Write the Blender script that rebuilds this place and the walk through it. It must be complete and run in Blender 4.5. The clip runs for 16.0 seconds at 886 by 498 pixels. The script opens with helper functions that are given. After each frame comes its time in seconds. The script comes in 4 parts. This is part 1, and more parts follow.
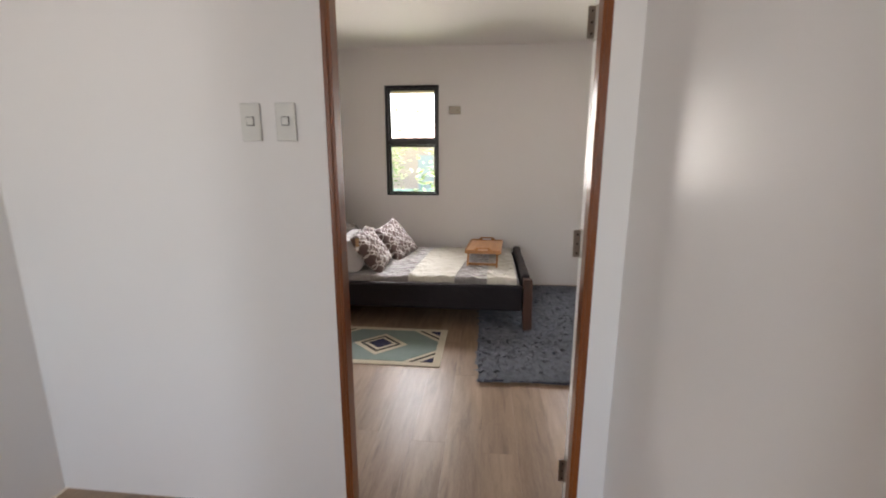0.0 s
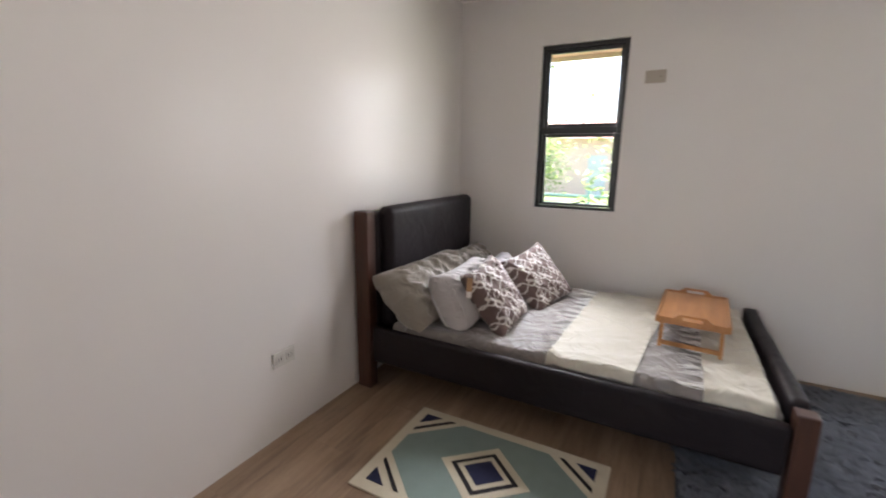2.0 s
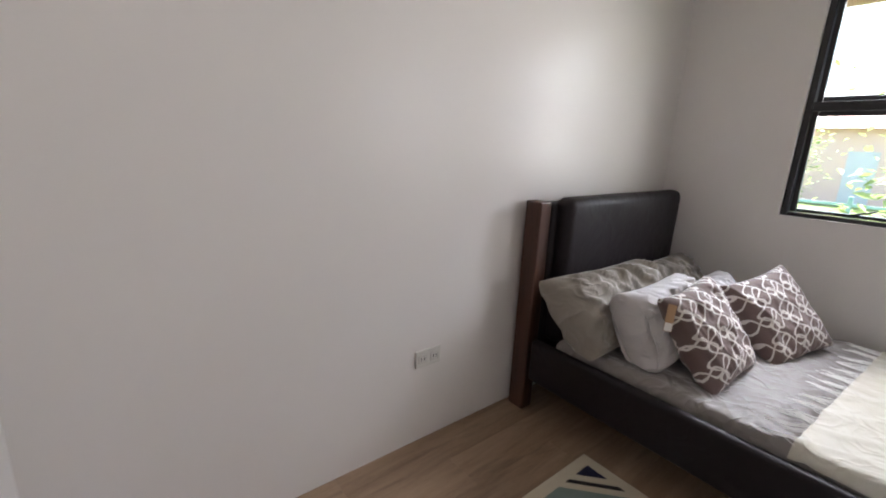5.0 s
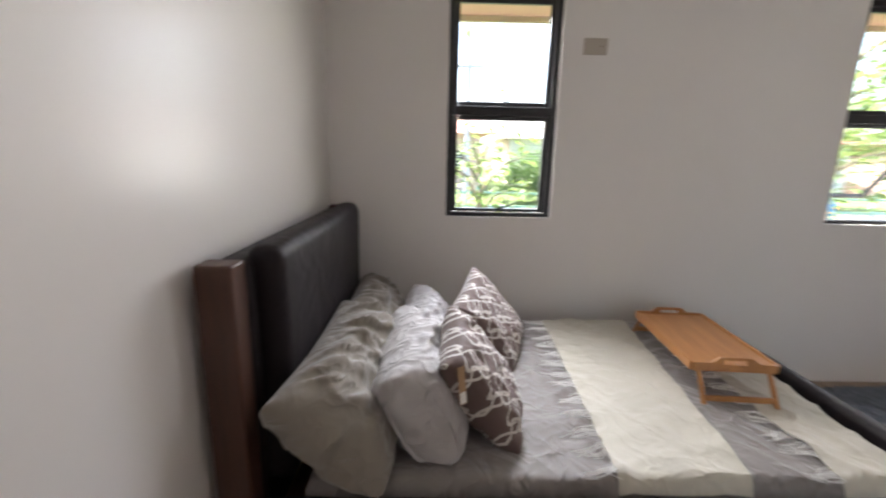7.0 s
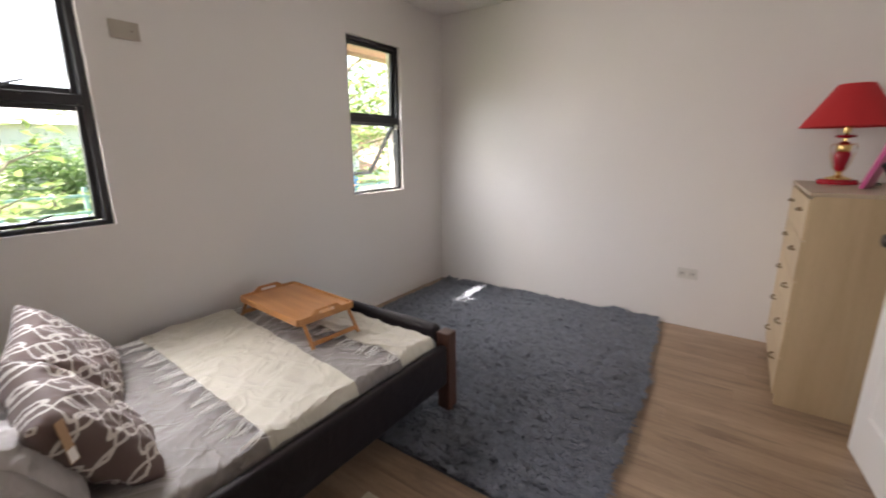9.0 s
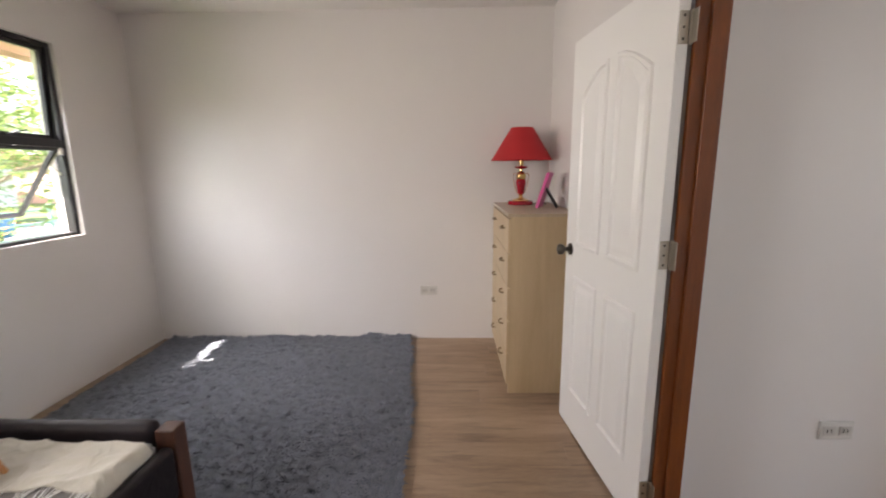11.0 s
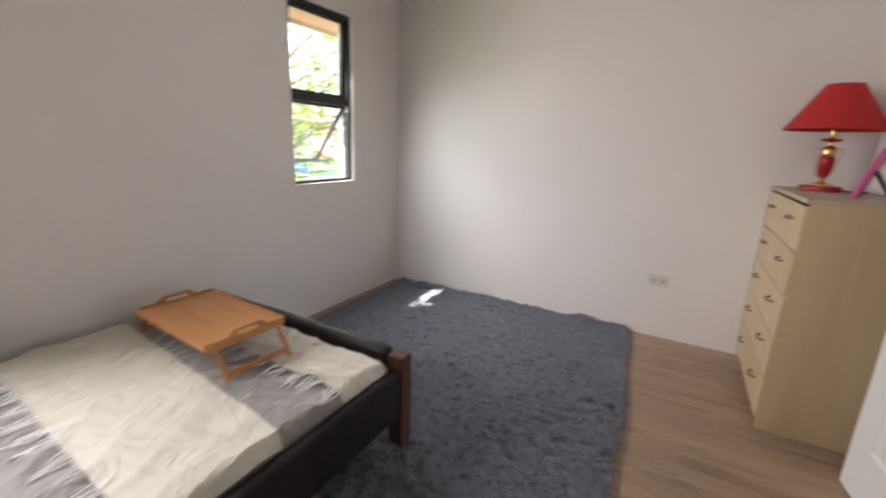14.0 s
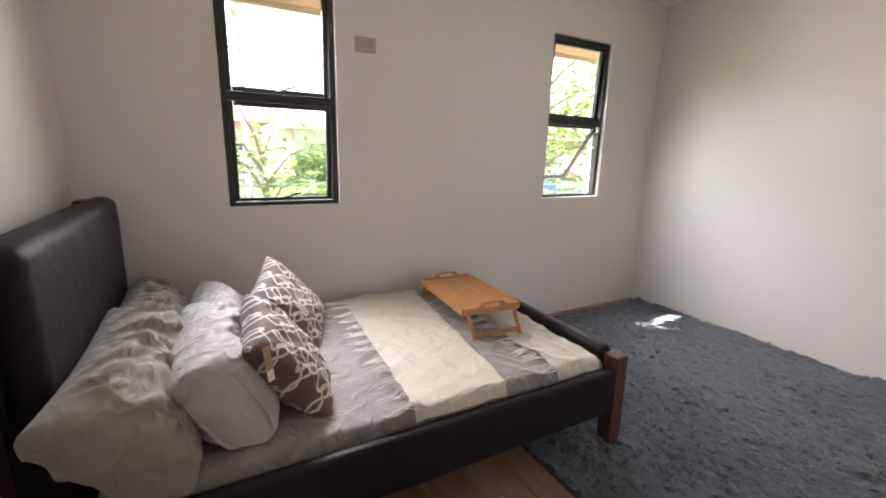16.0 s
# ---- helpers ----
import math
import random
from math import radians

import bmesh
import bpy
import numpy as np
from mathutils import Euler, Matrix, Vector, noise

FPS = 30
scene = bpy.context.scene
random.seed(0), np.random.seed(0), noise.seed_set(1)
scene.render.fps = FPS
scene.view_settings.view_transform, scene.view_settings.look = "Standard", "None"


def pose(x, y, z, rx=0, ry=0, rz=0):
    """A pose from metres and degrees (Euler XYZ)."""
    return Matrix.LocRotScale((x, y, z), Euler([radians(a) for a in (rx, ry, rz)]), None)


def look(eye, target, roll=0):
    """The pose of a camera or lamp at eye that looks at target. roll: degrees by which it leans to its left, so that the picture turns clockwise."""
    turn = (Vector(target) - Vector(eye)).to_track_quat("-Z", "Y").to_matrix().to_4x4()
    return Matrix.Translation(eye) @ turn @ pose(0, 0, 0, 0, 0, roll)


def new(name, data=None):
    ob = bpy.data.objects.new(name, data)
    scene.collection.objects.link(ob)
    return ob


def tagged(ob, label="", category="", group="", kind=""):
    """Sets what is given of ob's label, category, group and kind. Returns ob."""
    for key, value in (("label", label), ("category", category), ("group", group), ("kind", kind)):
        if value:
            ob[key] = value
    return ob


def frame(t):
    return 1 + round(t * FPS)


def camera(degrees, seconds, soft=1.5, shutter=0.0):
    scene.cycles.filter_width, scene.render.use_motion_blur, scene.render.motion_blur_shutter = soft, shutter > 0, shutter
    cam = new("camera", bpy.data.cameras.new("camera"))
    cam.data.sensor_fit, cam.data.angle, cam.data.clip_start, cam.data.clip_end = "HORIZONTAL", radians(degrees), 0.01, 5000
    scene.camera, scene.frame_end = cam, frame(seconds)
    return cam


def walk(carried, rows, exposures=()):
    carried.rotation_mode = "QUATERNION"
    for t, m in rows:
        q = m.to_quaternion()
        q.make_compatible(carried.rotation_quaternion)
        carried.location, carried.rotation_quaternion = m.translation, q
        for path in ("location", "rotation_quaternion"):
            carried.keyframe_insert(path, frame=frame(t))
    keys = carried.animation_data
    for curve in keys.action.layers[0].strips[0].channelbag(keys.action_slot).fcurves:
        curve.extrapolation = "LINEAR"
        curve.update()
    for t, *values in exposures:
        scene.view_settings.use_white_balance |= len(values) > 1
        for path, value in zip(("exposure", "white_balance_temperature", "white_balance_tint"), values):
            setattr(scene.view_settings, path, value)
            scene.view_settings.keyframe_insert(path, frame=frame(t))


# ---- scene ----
cam = camera(92.9, 16.0, soft=1.9, shutter=0.4)
PATH = [
    (0, (0.305, 0.38, 1.426), (0.106, 2.327, 1.013), 0.0),
    (0.5, (0.222, 0.821, 1.4), (0.07, 2.769, 0.974), 0.3),
    (1, (0.212, 1.251, 1.383), (-0.146, 3.173, 0.961), 0.3),
    (1.5, (0.162, 1.611, 1.392), (-0.455, 3.465, 0.969), 0.9),
    (2, (0.092, 1.862, 1.393), (-0.817, 3.595, 0.977), 0.8),
    (2.5, (0.068, 1.993, 1.41), (-1.15, 3.528, 1.008), 1.0),
    (3, (0.092, 2.039, 1.393), (-1.347, 3.364, 0.976), 2.2),
    (3.5, (0.122, 2.062, 1.378), (-1.48, 3.163, 0.909), 3.1),
    (6, (-0.476, 2.455, 1.337), (-1.656, 3.996, 0.854), 2.1),
    (6.5, (-0.663, 2.649, 1.35), (-1.359, 4.475, 0.927), 1.1),
    (7, (-0.897, 2.767, 1.365), (-0.865, 4.721, 0.937), 1.2),
    (7.5, (-0.927, 2.82, 1.345), (-0.254, 4.657, 0.927), 0.3),
    (8, (-0.952, 2.846, 1.378), (0.199, 4.409, 0.899), -0.3),
    (8.5, (-1.026, 2.785, 1.38), (0.387, 4.109, 0.878), -0.5),
    (9, (-1.013, 2.638, 1.392), (0.578, 3.755, 0.924), -0.4),
    (9.5, (-0.993, 2.502, 1.378), (0.741, 3.403, 0.952), -0.3),
    (10, (-0.982, 2.496, 1.39), (0.862, 3.16, 0.996), -0.6),
    (10.2, (-0.957, 2.511, 1.4), (0.928, 3.061, 1.015), -0.8),
    (12.3, (-0.635, 3.048, 1.451), (1.278, 2.6, 1.079), 0.7),
    (12.5, (-0.64, 3.066, 1.441), (1.28, 2.648, 1.07), 0.8),
    (13, (-0.599, 3.049, 1.434), (1.359, 2.989, 1.031), 0.5),
    (13.5, (-0.558, 2.968, 1.375), (1.349, 3.387, 0.941), 1.1),
    (14, (-0.701, 2.855, 1.352), (0.998, 3.788, 0.86), 2.2),
    (14.5, (-0.865, 2.763, 1.367), (0.476, 4.142, 0.82), 3.9),
    (15, (-0.847, 2.671, 1.321), (0.105, 4.346, 0.782), 3.6),
    (15.5, (-0.867, 2.635, 1.333), (-0.028, 4.38, 0.831), 2.4),
    (16, (-0.917, 2.609, 1.349), (0.017, 4.321, 0.905), 1.5),
]
walk(cam, [(t, look(eye, target, roll)) for t, eye, target, roll in PATH],
     exposures=[(0.0, 3.03, 6750, 14), (0.5, 2.93, 6750, 14), (1.0, 3.1, 6600, 14), (1.5, 3.15, 6550, 14), (2.5, 3.1, 6250, 12), (6.0, 2.99, 6180, 12), (6.5, 2.95, 6280, 12), (7.0, 2.90, 6350, 12), (8.5, 2.88, 6600, 14), (10.0, 2.95, 6750, 15),
                (12.5, 3.1, 6700, 15), (14.5, 2.95, 6600, 14), (16.0, 3.05, 6700, 14)])

# ---- world, sun ----
SUN_DIR = Vector((-0.455, 0.53, 1.0)).normalized()      # towards the sun
world = bpy.data.worlds.new("world")
scene.world = world
world.use_nodes = True
wn, wl = world.node_tree.nodes, world.node_tree.links
sky = wn.new("ShaderNodeTexSky")
sky.sky_type = "NISHITA"
sky.sun_disc = False
sky.sun_elevation = math.asin(SUN_DIR.z)
sky.sun_rotation = math.atan2(SUN_DIR.x, SUN_DIR.y)
sky.dust_density = 3.0
wl.new(sky.outputs[0], wn["Background"].inputs[0])
wn["Background"].inputs[1].default_value = 0.15
sun = new("sun", bpy.data.lights.new("sun", "SUN"))
sun.data.energy, sun.data.angle, sun.data.color = 5.0, radians(0.5), (1.0, 0.95, 0.86)
sun.matrix_world = Matrix.Translation((0, 8, 9)) @ SUN_DIR.to_track_quat("Z", "Y").to_matrix().to_4x4()


def window_light(name, place, aim, size, watts, spread, color=(1.0, 0.955, 0.925)):
    """An area lamp in a window's opening, in place of daylight from sky and ground in that direction."""
    ob = new(name, bpy.data.lights.new(name, "AREA"))
    ob.data.shape, ob.data.size, ob.data.size_y = "RECTANGLE", *size
    ob.data.energy, ob.data.spread, ob.data.color = watts, radians(spread), color
    ob.matrix_world = Matrix.Translation(place) @ Vector([-a for a in aim]).to_track_quat("Z", "Y").to_matrix().to_4x4()
    return ob


for wx in (-0.54, 1.708):
    window_light("sky_light_down", (wx, 5.225, 1.75), (0, -0.66, -0.75), (0.52, 0.5), 1.0 if wx < 0 else 0.82, 66 if wx < 0 else 80, (0.95, 0.965, 1.0))
    # aimed upward: added in place of daylight bounced off the ground outside
    window_light("ground_bounce_up", (wx, 5.225, 1.45), (0, -0.90, 0.43), (0.52, 0.6), 0.85, 95)
window_light("sky_light_side", (-0.54, 5.225, 1.64), (-0.50, -0.85, -0.15), (0.5, 1.0), 0.40, 92)
window_light("sky_light_across", (-0.54, 5.225, 1.64), (0.70, -0.68, -0.20), (0.5, 1.0), 1.05, 76)
window_light("sky_light_side", (1.66, 5.225, 1.60), (0.50, -0.56, -0.66), (0.5, 1.0), 0.70, 92, (0.93, 0.97, 1.0))
window_light("sky_light_across", (1.708, 5.225, 1.60), (-0.76, -0.64, -0.06), (0.5, 1.0), 0.50, 70)
# fills the hall from an assumed window behind the start, never in view
window_light("unseen_window_light", (-0.5, -2.08, 1.55), (0, 1, -0.1), (1.35, 1.25), 4.6, 180, (0.90, 0.98, 1.0))


# ---- materials ----
def material(name, base, rough=0.6, metal=0.0, vary=0.08, scale=6.0, grain=0.0, grain_scale=200.0, bump=0.0, bump_scale=60.0,
             coat=0.0, sheen=0.0, stretch=(1, 1, 1), island=0.0, crumple=0.0, crumple_scale=6.0):
    """A painted, woven or moulded surface: base colour, blotches at one scale, grain at another, relief."""
    m = bpy.data.materials.new(name)
    m.use_nodes = True
    n, l = m.node_tree.nodes, m.node_tree.links
    b = n["Principled BSDF"]
    b.inputs["Roughness"].default_value, b.inputs["Metallic"].default_value = rough, metal
    b.inputs["Coat Weight"].default_value, b.inputs["Sheen Weight"].default_value = coat, sheen
    b.inputs["Coat Roughness"].default_value = 0.15
    tc = n.new("ShaderNodeTexCoord")
    mp = n.new("ShaderNodeMapping")
    mp.inputs["Scale"].default_value = stretch
    l.new(tc.outputs["Object"], mp.inputs["Vector"])
    t1, t2 = n.new("ShaderNodeTexNoise"), n.new("ShaderNodeTexNoise")
    t1.inputs["Scale"].default_value, t1.inputs["Detail"].default_value = scale, 4
    t2.inputs["Scale"].default_value, t2.inputs["Detail"].default_value = grain_scale, 3
    l.new(mp.outputs[0], t1.inputs["Vector"])
    l.new(mp.outputs[0], t2.inputs["Vector"])
    add = n.new("ShaderNodeMath")
    add.operation = "MULTIPLY_ADD"
    l.new(t1.outputs["Fac"], add.inputs[0])
    add.inputs[1].default_value, add.inputs[2].default_value = 2 * vary, 1 - vary
    add2 = n.new("ShaderNodeMath")
    add2.operation = "MULTIPLY_ADD"
    l.new(t2.outputs["Fac"], add2.inputs[0])
    add2.inputs[1].default_value, add2.inputs[2].default_value = 2 * grain, -grain
    s = n.new("ShaderNodeMath")
    s.operation = "ADD"
    l.new(add.outputs[0], s.inputs[0])
    l.new(add2.outputs[0], s.inputs[1])
    last = s
    if island:
        oi = n.new("ShaderNodeObjectInfo")
        g = n.new("ShaderNodeNewGeometry")
        both = n.new("ShaderNodeMath")
        both.operation = "ADD"
        l.new(oi.outputs["Random"], both.inputs[0])
        l.new(g.outputs["Random Per Island"], both.inputs[1])
        iv = n.new("ShaderNodeMath")
        iv.operation = "MULTIPLY_ADD"
        l.new(both.outputs[0], iv.inputs[0])
        iv.inputs[1].default_value, iv.inputs[2].default_value = island, 1 - island
        mu = n.new("ShaderNodeMath")
        mu.operation = "MULTIPLY"
        l.new(s.outputs[0], mu.inputs[0])
        l.new(iv.outputs[0], mu.inputs[1])
        last = mu
    vm = n.new("ShaderNodeVectorMath")
    vm.operation = "SCALE"
    vm.inputs[0].default_value = base
    l.new(last.outputs[0], vm.inputs["Scale"])
    l.new(vm.outputs[0], b.inputs["Base Color"])
    if bump:
        bp = n.new("ShaderNodeBump")
        bp.inputs["Strength"].default_value, bp.inputs["Distance"].default_value = bump, 0.004
        t3 = n.new("ShaderNodeTexNoise")
        t3.inputs["Scale"].default_value, t3.inputs["Detail"].default_value = bump_scale, 4
        l.new(mp.outputs[0], t3.inputs["Vector"])
        l.new(t3.outputs["Fac"], bp.inputs["Height"])
        l.new(bp.outputs[0], b.inputs["Normal"])
        if crumple:
            # sharp-crested creases, at two sizes
            total = None
            for k, (sc, wt) in enumerate(((crumple_scale, 1.0), (crumple_scale * 2.7, 0.45))):
                t4 = n.new("ShaderNodeTexNoise")
                t4.inputs["Scale"].default_value, t4.inputs["Detail"].default_value, t4.inputs["Distortion"].default_value = sc, 1.5, 0.8
                l.new(mp.outputs[0], t4.inputs["Vector"])
                d = n.new("ShaderNodeMath")
                d.operation, d.inputs[1].default_value = "SUBTRACT", 0.5
                l.new(t4.outputs["Fac"], d.inputs[0])
                a = n.new("ShaderNodeMath")
                a.operation = "ABSOLUTE"
                l.new(d.outputs[0], a.inputs[0])
                w = n.new("ShaderNodeMath")
                w.operation, w.inputs[1].default_value = "MULTIPLY", -wt * 5
                l.new(a.outputs[0], w.inputs[0])
                if total is None:
                    total = w
                else:
                    s2 = n.new("ShaderNodeMath")
                    s2.operation = "ADD"
                    l.new(total.outputs[0], s2.inputs[0])
                    l.new(w.outputs[0], s2.inputs[1])
                    total = s2
            b2 = n.new("ShaderNodeBump")
            b2.inputs["Strength"].default_value, b2.inputs["Distance"].default_value = crumple, 0.012
            l.new(total.outputs[0], b2.inputs["Height"])
            l.new(bp.outputs[0], b2.inputs["Normal"])
            l.new(b2.outputs[0], b.inputs["Normal"])
    return m


def wood(name, dark, light, axis="Y", rough=0.45, scale=3.0, rings=9.0, vary=0.16, coat=0.0, bump=0.08, flecks=0.0):
    """Sawn wood with long figure along one axis; each piece takes its own shade and its own stretch of the figure."""
    m = bpy.data.materials.new(name)
    m.use_nodes = True
    n, l = m.node_tree.nodes, m.node_tree.links
    b = n["Principled BSDF"]
    b.inputs["Roughness"].default_value, b.inputs["Coat Weight"].default_value = rough, coat
    b.inputs["Coat Roughness"].default_value = 0.2
    tc, mp, oi = n.new("ShaderNodeTexCoord"), n.new("ShaderNodeMapping"), n.new("ShaderNodeObjectInfo")
    mp.inputs["Scale"].default_value = [scale * (0.09 if a == axis else 1.0) for a in "XYZ"]
    sh = n.new("ShaderNodeVectorMath")
    sh.operation = "SCALE"
    sh.inputs[0].default_value = (7.3, 5.1, 3.7)
    l.new(oi.outputs["Random"], sh.inputs["Scale"])
    l.new(sh.outputs[0], mp.inputs["Location"])
    l.new(tc.outputs["Object"], mp.inputs["Vector"])
    big, fine, pore = (n.new("ShaderNodeTexNoise") for _ in range(3))
    big.inputs["Scale"].default_value, big.inputs["Detail"].default_value, big.inputs["Distortion"].default_value = 1.6, 5, 0.6
    fine.inputs["Scale"].default_value, fine.inputs["Detail"].default_value = rings, 6
    pore.inputs["Scale"].default_value, pore.inputs["Detail"].default_value = rings * 8, 2
    for q in (big, fine, pore):
        l.new(mp.outputs[0], q.inputs["Vector"])
    a1 = n.new("ShaderNodeMath")
    a1.operation = "MULTIPLY_ADD"
    l.new(fine.outputs["Fac"], a1.inputs[0])
    a1.inputs[1].default_value = 0.5
    l.new(big.outputs["Fac"], a1.inputs[2])
    a2 = n.new("ShaderNodeMath")
    a2.operation = "MULTIPLY_ADD"
    l.new(pore.outputs["Fac"], a2.inputs[0])
    a2.inputs[1].default_value = 0.35
    l.new(a1.outputs[0], a2.inputs[2])
    rg = n.new("ShaderNodeMapRange")
    rg.inputs["From Min"].default_value, rg.inputs["From Max"].default_value = 0.6, 1.25
    l.new(a2.outputs[0], rg.inputs["Value"])
    mx = n.new("ShaderNodeMix")
    mx.data_type = "RGBA"
    mx.inputs["A"].default_value, mx.inputs["B"].default_value = (*dark, 1), (*light, 1)
    l.new(rg.outputs[0], mx.inputs["Factor"])
    iv = n.new("ShaderNodeMath")
    iv.operation = "MULTIPLY_ADD"
    l.new(oi.outputs["Random"], iv.inputs[0])
    iv.inputs[1].default_value, iv.inputs[2].default_value = vary, 1 - vary / 2
    vm = n.new("ShaderNodeVectorMath")
    vm.operation = "SCALE"
    l.new(mx.outputs["Result"], vm.inputs[0])
    l.new(iv.outputs[0], vm.inputs["Scale"])
    l.new(vm.outputs[0], b.inputs["Base Color"])
    if flecks:
        # short dark knots and mineral streaks along the grain
        mf, tf, rf, sf = n.new("ShaderNodeMapping"), n.new("ShaderNodeTexNoise"), n.new("ShaderNodeMapRange"), n.new("ShaderNodeVectorMath")
        mf.inputs["Scale"].default_value = [(2.6 if a == axis else 17.0) for a in "XYZ"]
        l.new(sh.outputs[0], mf.inputs["Location"])
        l.new(tc.outputs["Object"], mf.inputs["Vector"])
        l.new(mf.outputs[0], tf.inputs["Vector"])
        tf.inputs["Scale"].default_value, tf.inputs["Detail"].default_value, tf.inputs["Distortion"].default_value = 1.0, 4, 0.7
        rf.inputs["From Min"].default_value, rf.inputs["From Max"].default_value = 0.52, 0.70
        rf.inputs["To Min"].default_value, rf.inputs["To Max"].default_value = 1.06, 1.06 - flecks
        l.new(tf.outputs["Fac"], rf.inputs["Value"])
        sf.operation = "SCALE"
        l.new(vm.outputs[0], sf.inputs[0])
        l.new(rf.outputs[0], sf.inputs["Scale"])
        l.new(sf.outputs[0], b.inputs["Base Color"])
    bp = n.new("ShaderNodeBump")
    bp.inputs["Strength"].default_value, bp.inputs["Distance"].default_value = bump, 0.002
    l.new(a2.outputs[0], bp.inputs["Height"])
    l.new(bp.outputs[0], b.inputs["Normal"])
    return m


WALL = material("white wall paint", (0.768, 0.735, 0.713), 0.30, vary=0.03, scale=1.3, grain=0.012, bump=0.10, bump_scale=7)
WALL.node_tree.nodes["Principled BSDF"].inputs["Specular IOR Level"].default_value = 0.22
CEILING = material("ceiling paint", (0.80, 0.77, 0.74), 0.75, vary=0.02, scale=1.0, bump=0.03, bump_scale=40)
OUTWALL = material("outer render", (0.66, 0.60, 0.52), 0.85, vary=0.08, scale=2, bump=0.3, bump_scale=90)
FLOOR = wood("laminate floor", (0.19, 0.120, 0.076), (0.385, 0.270, 0.180), "Y", 0.38, 5.0, 9.0, 0.07, bump=0.05, flecks=0.3)
SCREED = material("floor underlay", (0.10, 0.07, 0.05), 0.9)
JAMBWOOD = wood("varnished door jamb", (0.12, 0.031, 0.007), (0.26, 0.072, 0.014), "Z", 0.30, 6, 9, 0.05, coat=0.3)
DOORPAINT = material("door enamel", (0.87, 0.855, 0.83), 0.32, vary=0.02, scale=3, bump=0.03, bump_scale=120)
BLACKFRAME = material("black powder-coated aluminium", (0.014, 0.013, 0.015), 0.38, vary=0.15, scale=20)
STEEL = material("brushed steel", (0.55, 0.51, 0.45), 0.32, 1.0, vary=0.1, scale=30)
DARKSTEEL = material("darkened steel", (0.10, 0.09, 0.08), 0.3, 1.0, vary=0.1, scale=30)
PLASTIC = material("switch plastic", (0.66, 0.64, 0.60), 0.35, vary=0.02)
GREYPLASTIC = material("outlet face plastic", (0.60, 0.575, 0.54), 0.4, vary=0.02)
BEIGEPLATE = material("beige cover plate", (0.42, 0.37, 0.31), 0.5, vary=0.03)
SLOT = material("dark slot", (0.02, 0.02, 0.02), 0.8)
WALNUT = wood("dark stained bed post", (0.034, 0.014, 0.009), (0.098, 0.040, 0.024), "Z", 0.42, 8, 8, 0.05)
VINYL = material("black-brown padded vinyl", (0.016, 0.012, 0.014), 0.50, vary=0.12, scale=8, bump=0.12, bump_scale=240, crumple=0.16, crumple_scale=5)
VINYL.node_tree.nodes["Principled BSDF"].inputs["Specular IOR Level"].default_value = 0.2
SHEET = material("taupe bed sheet", (0.228, 0.205, 0.194), 0.66, vary=0.06, scale=4, grain=0.04, grain_scale=600, bump=0.2, bump_scale=40, sheen=0.4, crumple=0.85, crumple_scale=4.5)
CREAM = material("cream woven throw", (0.56, 0.525, 0.445), 0.7, vary=0.05, scale=5, grain=0.06, grain_scale=500, bump=0.3, bump_scale=60, sheen=0.3, crumple=0.85, crumple_scale=3.5)
THREAD = material("fringe thread", (0.88, 0.875, 0.86), 0.75, vary=0.08, scale=30)
TAUPE = material("taupe pillowcase", (0.258, 0.228, 0.192), 0.66, vary=0.05, scale=5, grain=0.04, grain_scale=600, bump=0.2, bump_scale=50, sheen=0.3, crumple=0.9, crumple_scale=4.0)
GREYCASE = material("pale grey pillowcase", (0.51, 0.485, 0.48), 0.66, vary=0.04, scale=5, grain=0.04, grain_scale=600, bump=0.2, bump_scale=50, sheen=0.3, crumple=0.9, crumple_scale=4.0)
TRAYWOOD = wood("honey wood", (0.33, 0.135, 0.042), (0.51, 0.24, 0.082), "Y", 0.36, 9, 8, 0.06, coat=0.25)
BEECH = wood("beige beech veneer", (0.47, 0.35, 0.21), (0.60, 0.46, 0.29), "Z", 0.45, 5, 7, 0.05, bump=0.03)
BEECHTOP = wood("worn veneer top", (0.42, 0.33, 0.24), (0.52, 0.42, 0.31), "X", 0.38, 5, 7, 0.05, bump=0.03)
REDSHADE = material("red lampshade fabric", (0.48, 0.018, 0.022), 0.75, vary=0.05, scale=8, grain=0.08, grain_scale=500, bump=0.2, bump_scale=500)
REDGLAZE = material("red glaze", (0.36, 0.010, 0.022), 0.12, vary=0.1, scale=12)
BRASS = material("polished brass", (0.78, 0.53, 0.22), 0.18, 1.0, vary=0.08, scale=20)
PINK = material("pink picture frame", (0.62, 0.10, 0.30), 0.35, vary=0.05)
BRONZE = material("dull bronze", (0.26, 0.19, 0.12), 0.42, 1.0, vary=0.1, scale=30)
BLACKPLASTIC = material("black plastic", (0.015, 0.014, 0.014), 0.45)
PAPER = material("picture paper", (0.62, 0.58, 0.55), 0.5)
SHAG = material("grey shag pile", (0.116, 0.126, 0.156), 0.9, vary=0.38, scale=22, grain=0.1, grain_scale=45, sheen=0.3, island=0.24)
RUGBACK = material("rug backing", (0.085, 0.09, 0.115), 0.95, vary=0.25, scale=12, bump=0.6, bump_scale=120)
MATCREAM = material("mat cream pile", (0.58, 0.52, 0.40), 0.9, vary=0.08, scale=14, grain=0.15, grain_scale=300, bump=0.6, bump_scale=350)
MATTEAL = material("mat grey-teal pile", (0.20, 0.255, 0.235), 0.9, vary=0.10, scale=14, grain=0.15, grain_scale=300, bump=0.6, bump_scale=350)
MATNAVY = material("mat navy pile", (0.012, 0.014, 0.05), 0.92, vary=0.15, scale=14, grain=0.2, grain_scale=300, bump=0.6, bump_scale=350)
